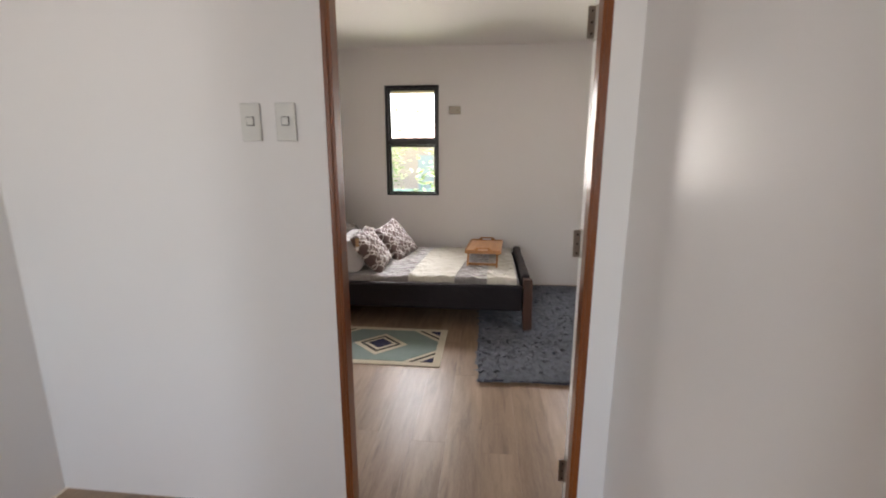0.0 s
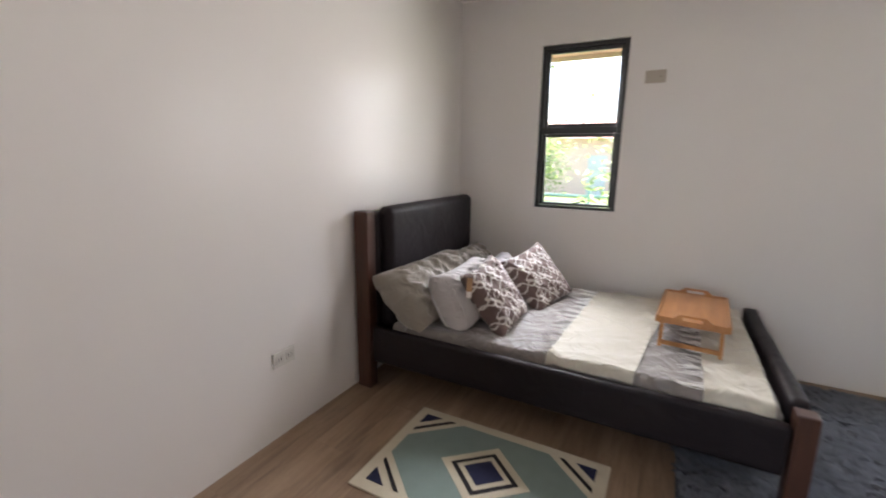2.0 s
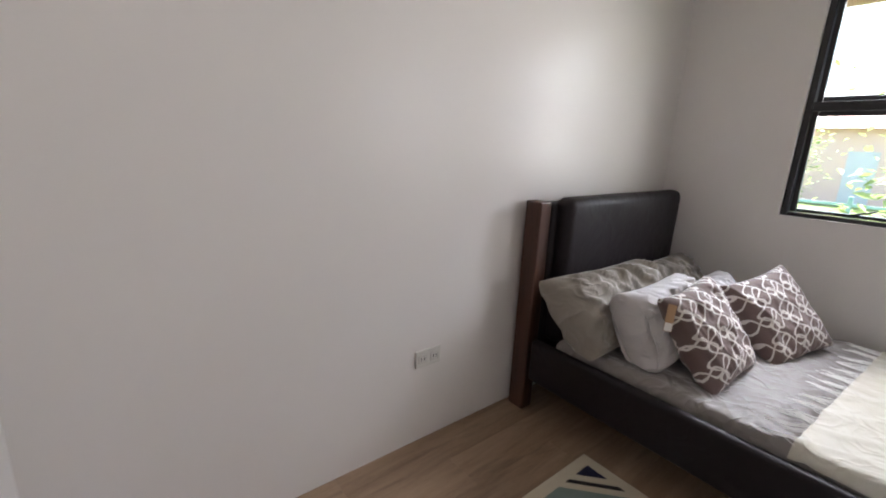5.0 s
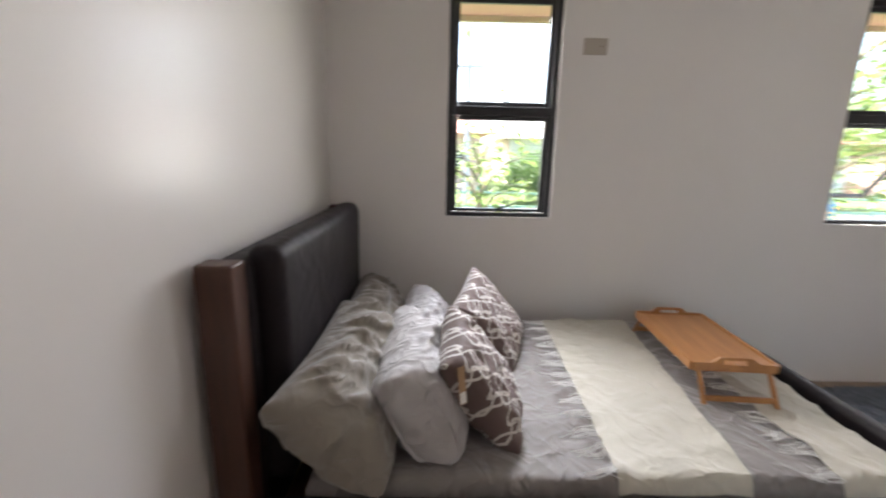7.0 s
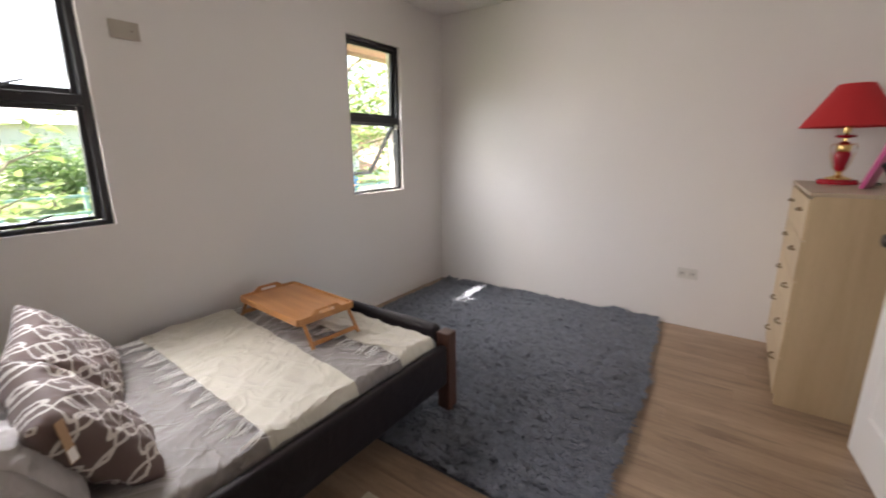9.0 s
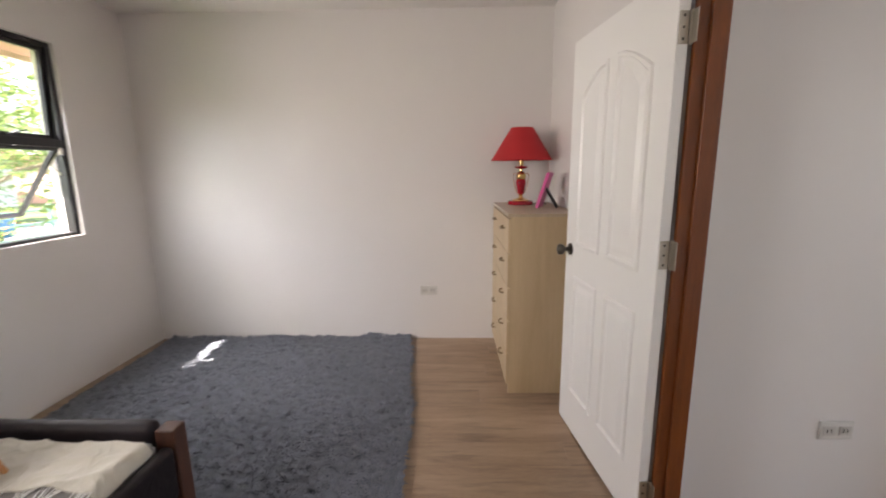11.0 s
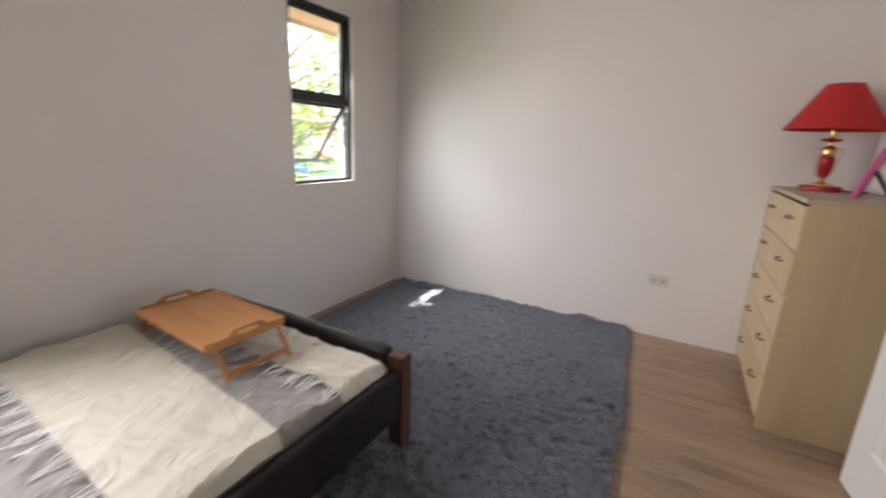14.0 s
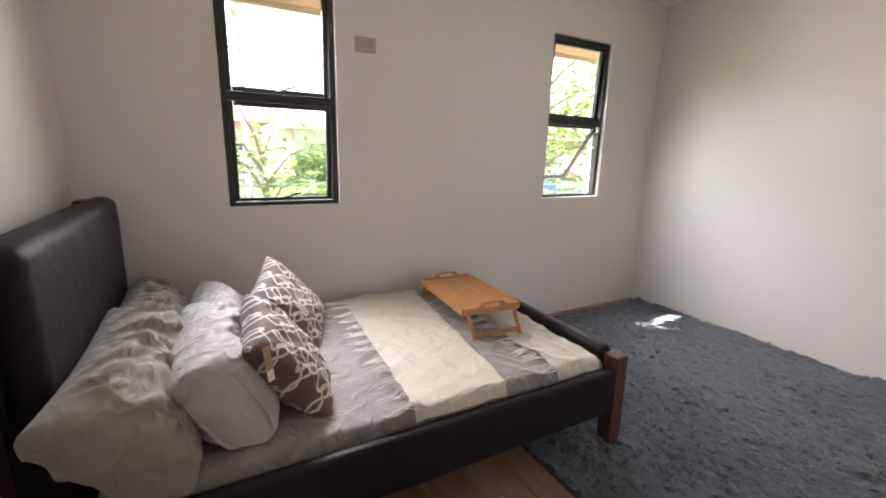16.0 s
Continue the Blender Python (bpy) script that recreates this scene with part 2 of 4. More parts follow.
MATBLACK = material("mat black pile", (0.018, 0.015, 0.016), 0.92, vary=0.15, scale=14, grain=0.2, grain_scale=300, bump=0.6, bump_scale=350)
CARD = material("kraft card tag", (0.36, 0.22, 0.12), 0.8, vary=0.05)
WHITECARD = material("white label card", (0.75, 0.73, 0.70), 0.7)
SOFFIT = material("salmon soffit paint", (0.60, 0.34, 0.28), 0.8, vary=0.05, scale=2)
FASCIA = material("cream fascia paint", (0.55, 0.44, 0.30), 0.7, vary=0.05, scale=3)
GRASS = material("grass", (0.09, 0.13, 0.03), 0.95, vary=0.35, scale=0.8, grain=0.3, grain_scale=25, bump=0.8, bump_scale=30)
ROAD = material("concrete road", (0.26, 0.25, 0.23), 0.9, vary=0.12, scale=1.5, grain=0.06, grain_scale=80)
LEAF = material("leaf", (0.20, 0.26, 0.085), 0.5, vary=0.2, scale=3, island=0.3)
LEAFDARK = material("hedge leaf", (0.11, 0.18, 0.05), 0.55, vary=0.25, scale=3, island=0.3)
BARK = material("bark", (0.24, 0.19, 0.14), 0.9, vary=0.25, scale=10, bump=0.8, bump_scale=40)
HOUSEPINK = material("salmon house render", (0.68, 0.47, 0.38), 0.85, vary=0.06, scale=1)
HOUSECREAM = material("cream house render", (0.74, 0.69, 0.60), 0.85, vary=0.06, scale=1)
ROOFRED = material("red roof sheet", (0.46, 0.20, 0.16), 0.6, vary=0.12, scale=2)
ROOFGREY = material("pale roof sheet", (0.52, 0.50, 0.48), 0.6, vary=0.1, scale=2)
POLE = material("weathered concrete pole", (0.40, 0.40, 0.41), 0.85, vary=0.12, scale=4)
ORANGEFLOWER = material("orange flower", (0.75, 0.22, 0.03), 0.6, vary=0.1)
CARPAINT = material("blue car paint", (0.05, 0.16, 0.36), 0.25, vary=0.04, coat=0.6)
CARGLASS = material("car glass", (0.03, 0.035, 0.04), 0.08)
RUBBER = material("rubber", (0.02, 0.02, 0.02), 0.85)
TEALPAINT = material("green fence paint", (0.24, 0.36, 0.32), 0.6, vary=0.1)

GLASS = bpy.data.materials.new("window glass")
GLASS.use_nodes = True
gn, gl = GLASS.node_tree.nodes, GLASS.node_tree.links
gt, gg, gm, gf = gn.new("ShaderNodeBsdfTransparent"), gn.new("ShaderNodeBsdfGlossy"), gn.new("ShaderNodeMixShader"), gn.new("ShaderNodeMath")
glw = gn.new("ShaderNodeLayerWeight")
gf.operation, gf.inputs[1].default_value = "POWER", 5.0
gl.new(glw.outputs["Facing"], gf.inputs[0])
gt.inputs[0].default_value = (0.95, 0.97, 0.96, 1)
gg.inputs["Roughness"].default_value = 0.02
gl.new(gf.outputs[0], gm.inputs[0])
gl.new(gt.outputs[0], gm.inputs[1])
gl.new(gg.outputs[0], gm.inputs[2])
gl.new(gm.outputs[0], gn["Material Output"].inputs[0])


def cushion_print():
    """Brown cotton with an interlocking white quatrefoil trellis, in the cushion's own plane."""
    m = bpy.data.materials.new("trellis print")
    m.use_nodes = True
    n, l = m.node_tree.nodes, m.node_tree.links
    b = n["Principled BSDF"]
    b.inputs["Roughness"].default_value, b.inputs["Sheen Weight"].default_value = 0.75, 0.2
    tc = n.new("ShaderNodeTexCoord")
    wob = n.new("ShaderNodeTexNoise")
    wob.inputs["Scale"].default_value = 9
    l.new(tc.outputs["Object"], wob.inputs["Vector"])
    shift = n.new("ShaderNodeVectorMath")
    shift.operation = "MULTIPLY_ADD"
    l.new(wob.outputs["Color"], shift.inputs[0])
    shift.inputs[1].default_value = (0.008, 0.008, 0)
    l.new(tc.outputs["Object"], shift.inputs[2])
    sep = n.new("ShaderNodeSeparateXYZ")
    l.new(shift.outputs[0], sep.inputs[0])

    def op(kind, a, c=None):
        q = n.new("ShaderNodeMath")
        q.operation = kind
        for i, v in enumerate((a, c)):
            if v is None:
                continue
            if isinstance(v, (int, float)):
                q.inputs[i].default_value = v
            else:
                l.new(v, q.inputs[i])
        return q.outputs[0]

    # four families of waved lines that cross into linked quatrefoils
    def waves(p, q, amp):
        swing = op("ADD", op("MULTIPLY", op("SINE", op("MULTIPLY", q, 2 * math.pi / 0.118)), amp), 0.38 * amp)
        return op("ABSOLUTE", op("SINE", op("ADD", op("MULTIPLY", p, math.pi / 0.118), swing)))

    px, py = sep.outputs[0], sep.outputs[1]
    line = op("MINIMUM", op("MINIMUM", waves(px, py, 0.85), waves(px, py, -0.85)), op("MINIMUM", waves(py, px, 0.85), waves(py, px, -0.85)))
    rg = n.new("ShaderNodeMapRange")
    rg.inputs["From Min"].default_value, rg.inputs["From Max"].default_value = 0.115, 0.165
    l.new(line, rg.inputs["Value"])
    mx = n.new("ShaderNodeMix")
    mx.data_type = "RGBA"
    mx.inputs["A"].default_value, mx.inputs["B"].default_value = (0.66, 0.62, 0.58, 1), (0.135, 0.088, 0.078, 1)
    l.new(rg.outputs[0], mx.inputs["Factor"])
    l.new(mx.outputs["Result"], b.inputs["Base Color"])
    bp, t3 = n.new("ShaderNodeBump"), n.new("ShaderNodeTexNoise")
    t3.inputs["Scale"].default_value = 25
    bp.inputs["Strength"].default_value, bp.inputs["Distance"].default_value = 0.4, 0.006
    l.new(tc.outputs["Object"], t3.inputs["Vector"])
    l.new(t3.outputs["Fac"], bp.inputs["Height"])
    l.new(bp.outputs[0], b.inputs["Normal"])
    return m


PRINT = cushion_print()


def see_through_leaf(m):
    """Lets daylight through a leaf's blade."""
    n, l = m.node_tree.nodes, m.node_tree.links
    b = n["Principled BSDF"]
    tr, mx = n.new("ShaderNodeBsdfTranslucent"), n.new("ShaderNodeMixShader")
    l.new(b.inputs["Base Color"].links[0].from_socket, tr.inputs["Color"])
    mx.inputs[0].default_value = 0.5
    l.new(b.outputs[0], mx.inputs[1])
    l.new(tr.outputs[0], mx.inputs[2])
    l.new(mx.outputs[0], n["Material Output"].inputs[0])


see_through_leaf(LEAF)
see_through_leaf(LEAFDARK)



# ---- mesh helpers ----
def thing(name, place, label, category, group="", kind="", rz=0.0):
    ob = new(name)
    ob.empty_display_size = 0.1
    ob.matrix_basis = pose(*place, 0, 0, rz)
    return tagged(ob, label, category, group, kind)


def part(name, bm, mat, parent=None, label="", smooth=False):
    """Links a bmesh as one mesh object under a thing or a part."""
    me = bpy.data.meshes.new(name)
    bmesh.ops.recalc_face_normals(bm, faces=bm.faces)
    bm.to_mesh(me)
    bm.free()
    me.materials.append(mat)
    if smooth:
        me.shade_smooth()
        me.set_sharp_from_angle(angle=radians(50))
    ob = new(name, me)
    ob.parent = parent
    if label:
        ob["label"] = label
    return ob


def loose(name, verts, faces, mat, parent=None, label="", kind="", smooth=False):
    me = bpy.data.meshes.new(name)
    me.from_pydata(verts, [], faces)
    me.materials.append(mat)
    if smooth:
        me.shade_smooth()
    ob = new(name, me)
    ob.parent = parent
    return tagged(ob, label, "", "", kind)


def box(x0, x1, y0, y1, z0, z1, r=0.0, seg=2, bm=None):
    """A box, its edges rounded by r, added to bm or to a new bmesh."""
    own = bmesh.new()
    bmesh.ops.create_cube(own, size=1)
    for v in own.verts:
        v.co = ((x0 + x1) / 2 + v.co.x * (x1 - x0), (y0 + y1) / 2 + v.co.y * (y1 - y0), (z0 + z1) / 2 + v.co.z * (z1 - z0))
    if r:
        bmesh.ops.bevel(own, geom=own.edges[:], offset=r, segments=seg, affect="EDGES", profile=0.5)
    if bm is None:
        return own
    me = bpy.data.meshes.new("tmp")
    own.to_mesh(me)
    own.free()
    bm.from_mesh(me)
    bpy.data.meshes.remove(me)
    return bm


def rod(p0, p1, r0, r1=None, n=12, bm=None, caps=True):
    bm = bmesh.new() if bm is None else bm
    p0, p1 = Vector(p0), Vector(p1)
    turn = (p1 - p0).to_track_quat("Z", "Y").to_matrix().to_4x4()
    bmesh.ops.create_cone(bm, cap_ends=caps, segments=n, radius1=r0, radius2=r0 if r1 is None else r1, depth=(p1 - p0).length,
                          matrix=Matrix.Translation((p0 + p1) / 2) @ turn)
    return bm


def lathe(profile, n=32, centre=(0, 0)):
    """Turns a profile of (radius, height) about the vertical."""
    bm = bmesh.new()
    rings = []
    for r, z in profile:
        rings.append([bm.verts.new((centre[0] + max(r, 1e-4) * math.cos(2 * math.pi * i / n), centre[1] + max(r, 1e-4) * math.sin(2 * math.pi * i / n), z)) for i in range(n)])
    for a, b in zip(rings, rings[1:]):
        for i in range(n):
            bm.faces.new((a[i], a[(i + 1) % n], b[(i + 1) % n], b[i]))
    bm.faces.new(rings[0][::-1])
    bm.faces.new(rings[-1])
    return bm


def tube(points, r, n=8):
    """A bent round wire through the points."""
    bm = bmesh.new()
    pts = [Vector(p) for p in points]
    rings = []
    for i, p in enumerate(pts):
        d = (pts[min(i + 1, len(pts) - 1)] - pts[max(i - 1, 0)]).normalized()
        q = d.to_track_quat("Z", "Y")
        rings.append([bm.verts.new(p + q @ Vector((r * math.cos(2 * math.pi * k / n), r * math.sin(2 * math.pi * k / n), 0))) for k in range(n)])
    for a, b in zip(rings, rings[1:]):
        for k in range(n):
            bm.faces.new((a[k], a[(k + 1) % n], b[(k + 1) % n], b[k]))
    bm.faces.new(rings[0][::-1])
    bm.faces.new(rings[-1])
    return bm


def prism(outline, z0, z1):
    """A flat polygon given in x, y, raised from z0 to z1."""
    bm = bmesh.new()
    lo, hi = [bm.verts.new((x, y, z0)) for x, y in outline], [bm.verts.new((x, y, z1)) for x, y in outline]
    bm.faces.new(lo[::-1])
    bm.faces.new(hi)
    for i in range(len(lo)):
        j = (i + 1) % len(lo)
        bm.faces.new((lo[i], lo[j], hi[j], hi[i]))
    return bm


def wall(name, axis, p0, p1, a0, a1, z0, z1, mat, openings=()):
    """A wall of thickness p0..p1 across `axis`, from a0 to a1 along it, with openings (a, a, z, z) through it."""
    us = sorted({a0, a1, *[o[i] for o in openings for i in (0, 1)]})
    vs = sorted({z0, z1, *[o[i] for o in openings for i in (2, 3)]})
    solid = lambda i, j: 0 <= i < len(us) - 1 and 0 <= j < len(vs) - 1 and not any(
        o[0] <= us[i] and us[i + 1] <= o[1] and o[2] <= vs[j] and vs[j + 1] <= o[3] for o in openings)
    bm, made = bmesh.new(), {}

    def v(p, u, z):
        if (p, u, z) not in made:
            made[p, u, z] = bm.verts.new((p, u, z) if axis == "x" else (u, p, z))
        return made[p, u, z]

    for i in range(len(us) - 1):
        for j in range(len(vs) - 1):
            if not solid(i, j):
                continue
            u, w, z, t = us[i], us[i + 1], vs[j], vs[j + 1]
            for p in (p0, p1):
                bm.faces.new((v(p, u, z), v(p, w, z), v(p, w, t), v(p, u, t)))
            for gone, c, d in (((i - 1, j), (u, z), (u, t)), ((i + 1, j), (w, z), (w, t)), ((i, j - 1), (u, z), (w, z)), ((i, j + 1), (u, t), (w, t))):
                if not solid(*gone):
                    bm.faces.new((v(p0, *c), v(p0, *d), v(p1, *d), v(p1, *c)))
    ob = part(name, bm, mat)
    return tagged(ob, kind="structure")


# ---- the room ----
XL, XR, YB, YD, YH, TOP = -1.515, 2.630, 5.21, 1.91, 1.815, 2.62
HX, HS, HW = 0.772, 0.715, -1.53          # hall: east wall, south wall, west wall
W1, W2 = (-0.846, -0.236, 1.026, 2.235), (1.397, 2.016, 1.02, 2.24)
DOOR = (-0.240, 0.676, 0.0, 2.10)       # rough opening of the bedroom door
tagged(wall("wall_north", "y", YB, YB + 0.16, XL - 0.15, XR + 0.15, 0, TOP + 0.1, WALL, (W1, W2)), "white satin-painted wall with two narrow windows", "wall")
tagged(wall("wall_west", "x", XL - 0.15, XL, YH, YB, 0, TOP + 0.1, WALL), "plain white satin-painted wall beside the bed", "wall")
tagged(wall("wall_east", "x", XR, XR + 0.15, YH, YB, 0, TOP + 0.1, WALL), "plain white satin-painted wall with window glow", "wall")
tagged(wall("wall_south", "y", YH, YD, XL, XR, 0, TOP + 0.1, WALL, (DOOR,)), "white wall between hall and bedroom with a door opening", "wall")
# hall, and the room that the walk starts from
BACKDOOR = (-0.33, 0.68, 0.0, 2.10)
# assumed window, out of view, added to let light into the hall
UNSEEN_WIN = (-1.2, 0.2, 0.9, 2.2)
tagged(wall("wall_hall_east", "x", HX, HX + 0.12, HS - 0.13, YH, 0, TOP + 0.1, WALL), "white satin-painted hall wall with an outlet", "wall")
tagged(wall("wall_hall_west", "x", HW - 0.12, HW, -2.1, YH, 0, TOP + 0.1, WALL), "plain white hall wall", "wall")
tagged(wall("wall_hall_south", "y", HS - 0.13, HS, -0.45, HX, 0, TOP + 0.1, WALL, (BACKDOOR,)), "white hall wall with a door opening", "wall")
tagged(wall("wall_start_east", "x", 1.6, 1.72, -2.1, HS - 0.13, 0, TOP + 0.1, WALL), "plain white wall", "wall")
tagged(wall("wall_start_return", "y", HS - 0.13, HS, HX + 0.12, 1.72, 0, TOP + 0.1, WALL), "plain white wall", "wall")
tagged(wall("wall_start_south", "y", -2.22, -2.1, HW - 0.12, 1.72, 0, TOP + 0.1, WALL, (UNSEEN_WIN,)), "plain white wall with an assumed window, out of view", "wall")
tagged(part("ceiling", box(XL - 0.15, XR + 0.15, -2.22, YB, TOP, TOP + 0.1), CEILING), "white painted flat ceiling", "ceiling", kind="structure")
roof = part("roof", box(XL - 0.7, XR + 0.7, -2.8, YB + 0.16, TOP + 0.16, TOP + 0.24), ROOFRED)
tagged(roof, "flat roof slab above the rooms", "roof", kind="structure")
# the eave steps back between the windows: a notch added to shape the sunlight
EY, NY, NX0, NX1 = YB + 0.526, 5.54, 0.60, 1.155
bm = box(XL - 0.7, NX0, YB + 0.16, EY, 2.262, 2.32)
box(NX0, NX1, YB + 0.16, NY, 2.262, 2.32, 0, 2, bm)
box(NX1, XR + 0.7, YB + 0.16, EY, 2.262, 2.32, 0, 2, bm)
eave = tagged(part("eave", bm, SOFFIT), "salmon painted eave soffit with a cream fascia", "eave", kind="structure")
part("fascia", box(XL - 0.7, NX0, EY, EY + 0.03, 2.225, 2.50), FASCIA, eave)
part("fascia", box(NX0 - 0.02, NX1 + 0.02, NY, NY + 0.02, 2.225, 2.36), FASCIA, eave)
part("fascia", box(NX1, XR + 0.7, EY, EY + 0.03, 2.225, 2.50), FASCIA, eave)


def jamb(name, x0, x1, y0, y1, h, stop, label):
    """A varnished door frame: two posts and a head, each with a rebate for the leaf."""
    t = 0.02
    fr = tagged(new(name), label, "door frame", kind="structure")
    for a, b, s in ((x0, x0 + t, 1), (x1 - t, x1, -1)):
        bm = box(a, b, y0 - 0.004, y1 + 0.004, 0, h, 0.003)
        q = b if s > 0 else a
        box(min(q, q + s * 0.012), max(q, q + s * 0.012), stop, stop + 0.06, 0, h - t, 0.002, 1, bm)
        part("jamb_post", bm, JAMBWOOD, fr)
    bm = box(x0 + t, x1 - t, y0 - 0.004, y1 + 0.004, h - t, h, 0.003)
    box(x0 + t + 0.012, x1 - t - 0.012, stop, stop + 0.06, h - t - 0.012, h - t, 0.002, 1, bm)
    part("jamb_head", bm, JAMBWOOD, fr)
    return fr


frame_bed = jamb("door_frame_1", DOOR[0], DOOR[1], YH, YD, DOOR[3], YH - 0.004, "reddish-brown varnished wooden door frame")
strike = box(-0.2245, -0.2215, 1.865, 1.90, 0.93, 1.01, 0.001, 1)
part("strike_plate", strike, DARKSTEEL, frame_bed, "dark steel strike plate")
jamb("door_frame_2", BACKDOOR[0], BACKDOOR[1], HS - 0.13, HS, BACKDOOR[3], HS - 0.10, "reddish-brown varnished wooden door frame off the hall")


def window(name, w, opened):
    """A black aluminium window of two top-hung sashes; `opened` is the tilt of upper and lower sash in degrees."""
    x0, x1, z0, z1 = w
    ya, yb = YB + 0.028, YB + 0.085
    fr = tagged(new(name), "black aluminium window with two top-hung awning sashes", "window", kind="structure")
    f, fb, mid, hm = 0.032, 0.022, 1.622, 0.025
    bm = bmesh.new()
    for a in ((x0, x0 + f, z0, z1), (x1 - f, x1, z0, z1), (x0 + f, x1 - f, z0, z0 + fb), (x0 + f, x1 - f, z1 - f, z1), (x0 + f, x1 - f, mid - hm, mid + hm)):
        box(a[0] + 0.0005, a[1] - 0.0005, ya, yb, a[2] + 0.0005, a[3] - 0.0005, 0.002, 1, bm)
    part("window_frame", bm, BLACKFRAME, fr)
    for (za, zb), deg, gb in (((mid + hm, z1 - f), opened[0], 0.029), ((z0 + fb, mid - hm), opened[1], 0.020)):
        piv = pose(0, ya + 0.02, zb, deg, 0, 0)
        g, h = 0.027, zb - za
        bm = bmesh.new()
        for a in ((x0 + f, x0 + f + g, -h, 0), (x1 - f - g, x1 - f, -h, 0), (x0 + f + g, x1 - f - g, -h, -h + gb), (x0 + f + g, x1 - f - g, -g, 0)):
            box(a[0] + 0.001, a[1] - 0.001, -0.004, 0.026, a[2] + 0.001, a[3] - 0.001, 0.002, 1, bm)
        sash = part("sash", bm, BLACKFRAME, fr)
        sash.matrix_basis = piv
        pane = part("pane", box(x0 + f + g - 0.004, x1 - f - g + 0.004, 0.008, 0.013, -h + gb - 0.004, -g + 0.004), GLASS, sash)
        pane.visible_shadow = False
        xm = (x0 + x1) / 2
        hb = box(xm - 0.03, xm + 0.03, -0.012, -0.004, -h + 0.006, -h + 0.02, 0.002, 1)
        rod((xm - 0.02, -0.014, -h + 0.014), (xm + 0.085, -0.034, -h + 0.05), 0.006, 0.0045, 8, hb)
        part("handle", hb, BLACKFRAME, sash, "black lever handle")
    if opened[1] > 10:
        for x, s in ((x0 + f + 0.004, 1), (x1 - f - 0.004, -1)):
            bm = rod((x, ya + 0.03, mid - 0.06), (x + s * 0.004, ya + 0.15, mid - 0.20), 0.005, None, 8)
            rod((x, ya + 0.03, mid - 0.20), (x + s * 0.004, ya + 0.10, mid - 0.13), 0.005, None, 8, bm)
            part("stay_arm", bm, STEEL, fr, "thin steel friction stay")
        part("hinge_cap", box(x1 - f - 0.03, x1 - f - 0.002, ya - 0.012, ya + 0.002, mid - 0.07, mid - 0.03, 0.003), PLASTIC, fr, "white plastic hinge cap")
    part("window_sill", box(x0 - 0.0, x1 + 0.0, YB + 0.127, YB + 0.19, z0 - 0.03, z0 - 0.002, 0.004), FASCIA, fr)
    return fr


window("window_1", W1, (3, 3))
window("window_2", W2, (3, 36))

# ---- wall fittings ----
def outlet(place, rz, label):
    """A two-gang wall outlet, its face towards local -y."""
    o = thing("wall_outlet", place, label, "outlet", "wall outlets", rz=rz)
    part("plate", box(-0.068, 0.068, -0.009, 0, -0.041, 0.041, 0.004), PLASTIC, o)
    for x in (-0.032, 0.032):
        part("socket", box(x - 0.024, x + 0.024, -0.012, -0.009, -0.022, 0.022, 0.002, 1), GREYPLASTIC, o)
        for dx in (-0.008, 0.008):
            part("slot", box(x + dx - 0.0016, x + dx + 0.0016, -0.0125, -0.0118, -0.008, 0.008), SLOT, o)
    return o


outlet((XL, 3.22, 0.417), 90, "white two-gang wall outlet low on the wall beside the bed")
outlet((XR, 2.886, 0.431), -90, "white two-gang wall outlet low on the wall near the dresser")
outlet((HX, 1.14, 0.376), -90, "white two-gang wall outlet low on the hall wall")


def switch(x, z, label):
    s = thing("light_switch", (x, YH, z), label, "switch", "hall light switches")
    part("plate", box(-0.036, 0.036, -0.010, 0, -0.063, 0.063, 0.004), PLASTIC, s)
    part("rocker", box(-0.012, 0.012, -0.015, -0.010, -0.010, 0.016, 0.002), PLASTIC, s, "small white rocker")
    part("rocker_gap", box(-0.014, 0.014, -0.0108, -0.0098, -0.012, 0.018), SLOT, s)


switch(-0.503, 1.553, "white single rocker light switch on the hall wall")
switch(-0.378, 1.553, "white single rocker light switch beside the door frame")
cover = thing("blank_cover_plate", (-0.058, YB, 1.961), "beige blank cover plate on the wall beside the window", "cover plate")
part("plate", box(-0.064, 0.064, -0.008, 0, -0.042, 0.042, 0.003), BEIGEPLATE, cover)
part("screw", rod((0.03, -0.0095, 0), (0.03, -0.0075, 0), 0.004), DARKSTEEL, cover)


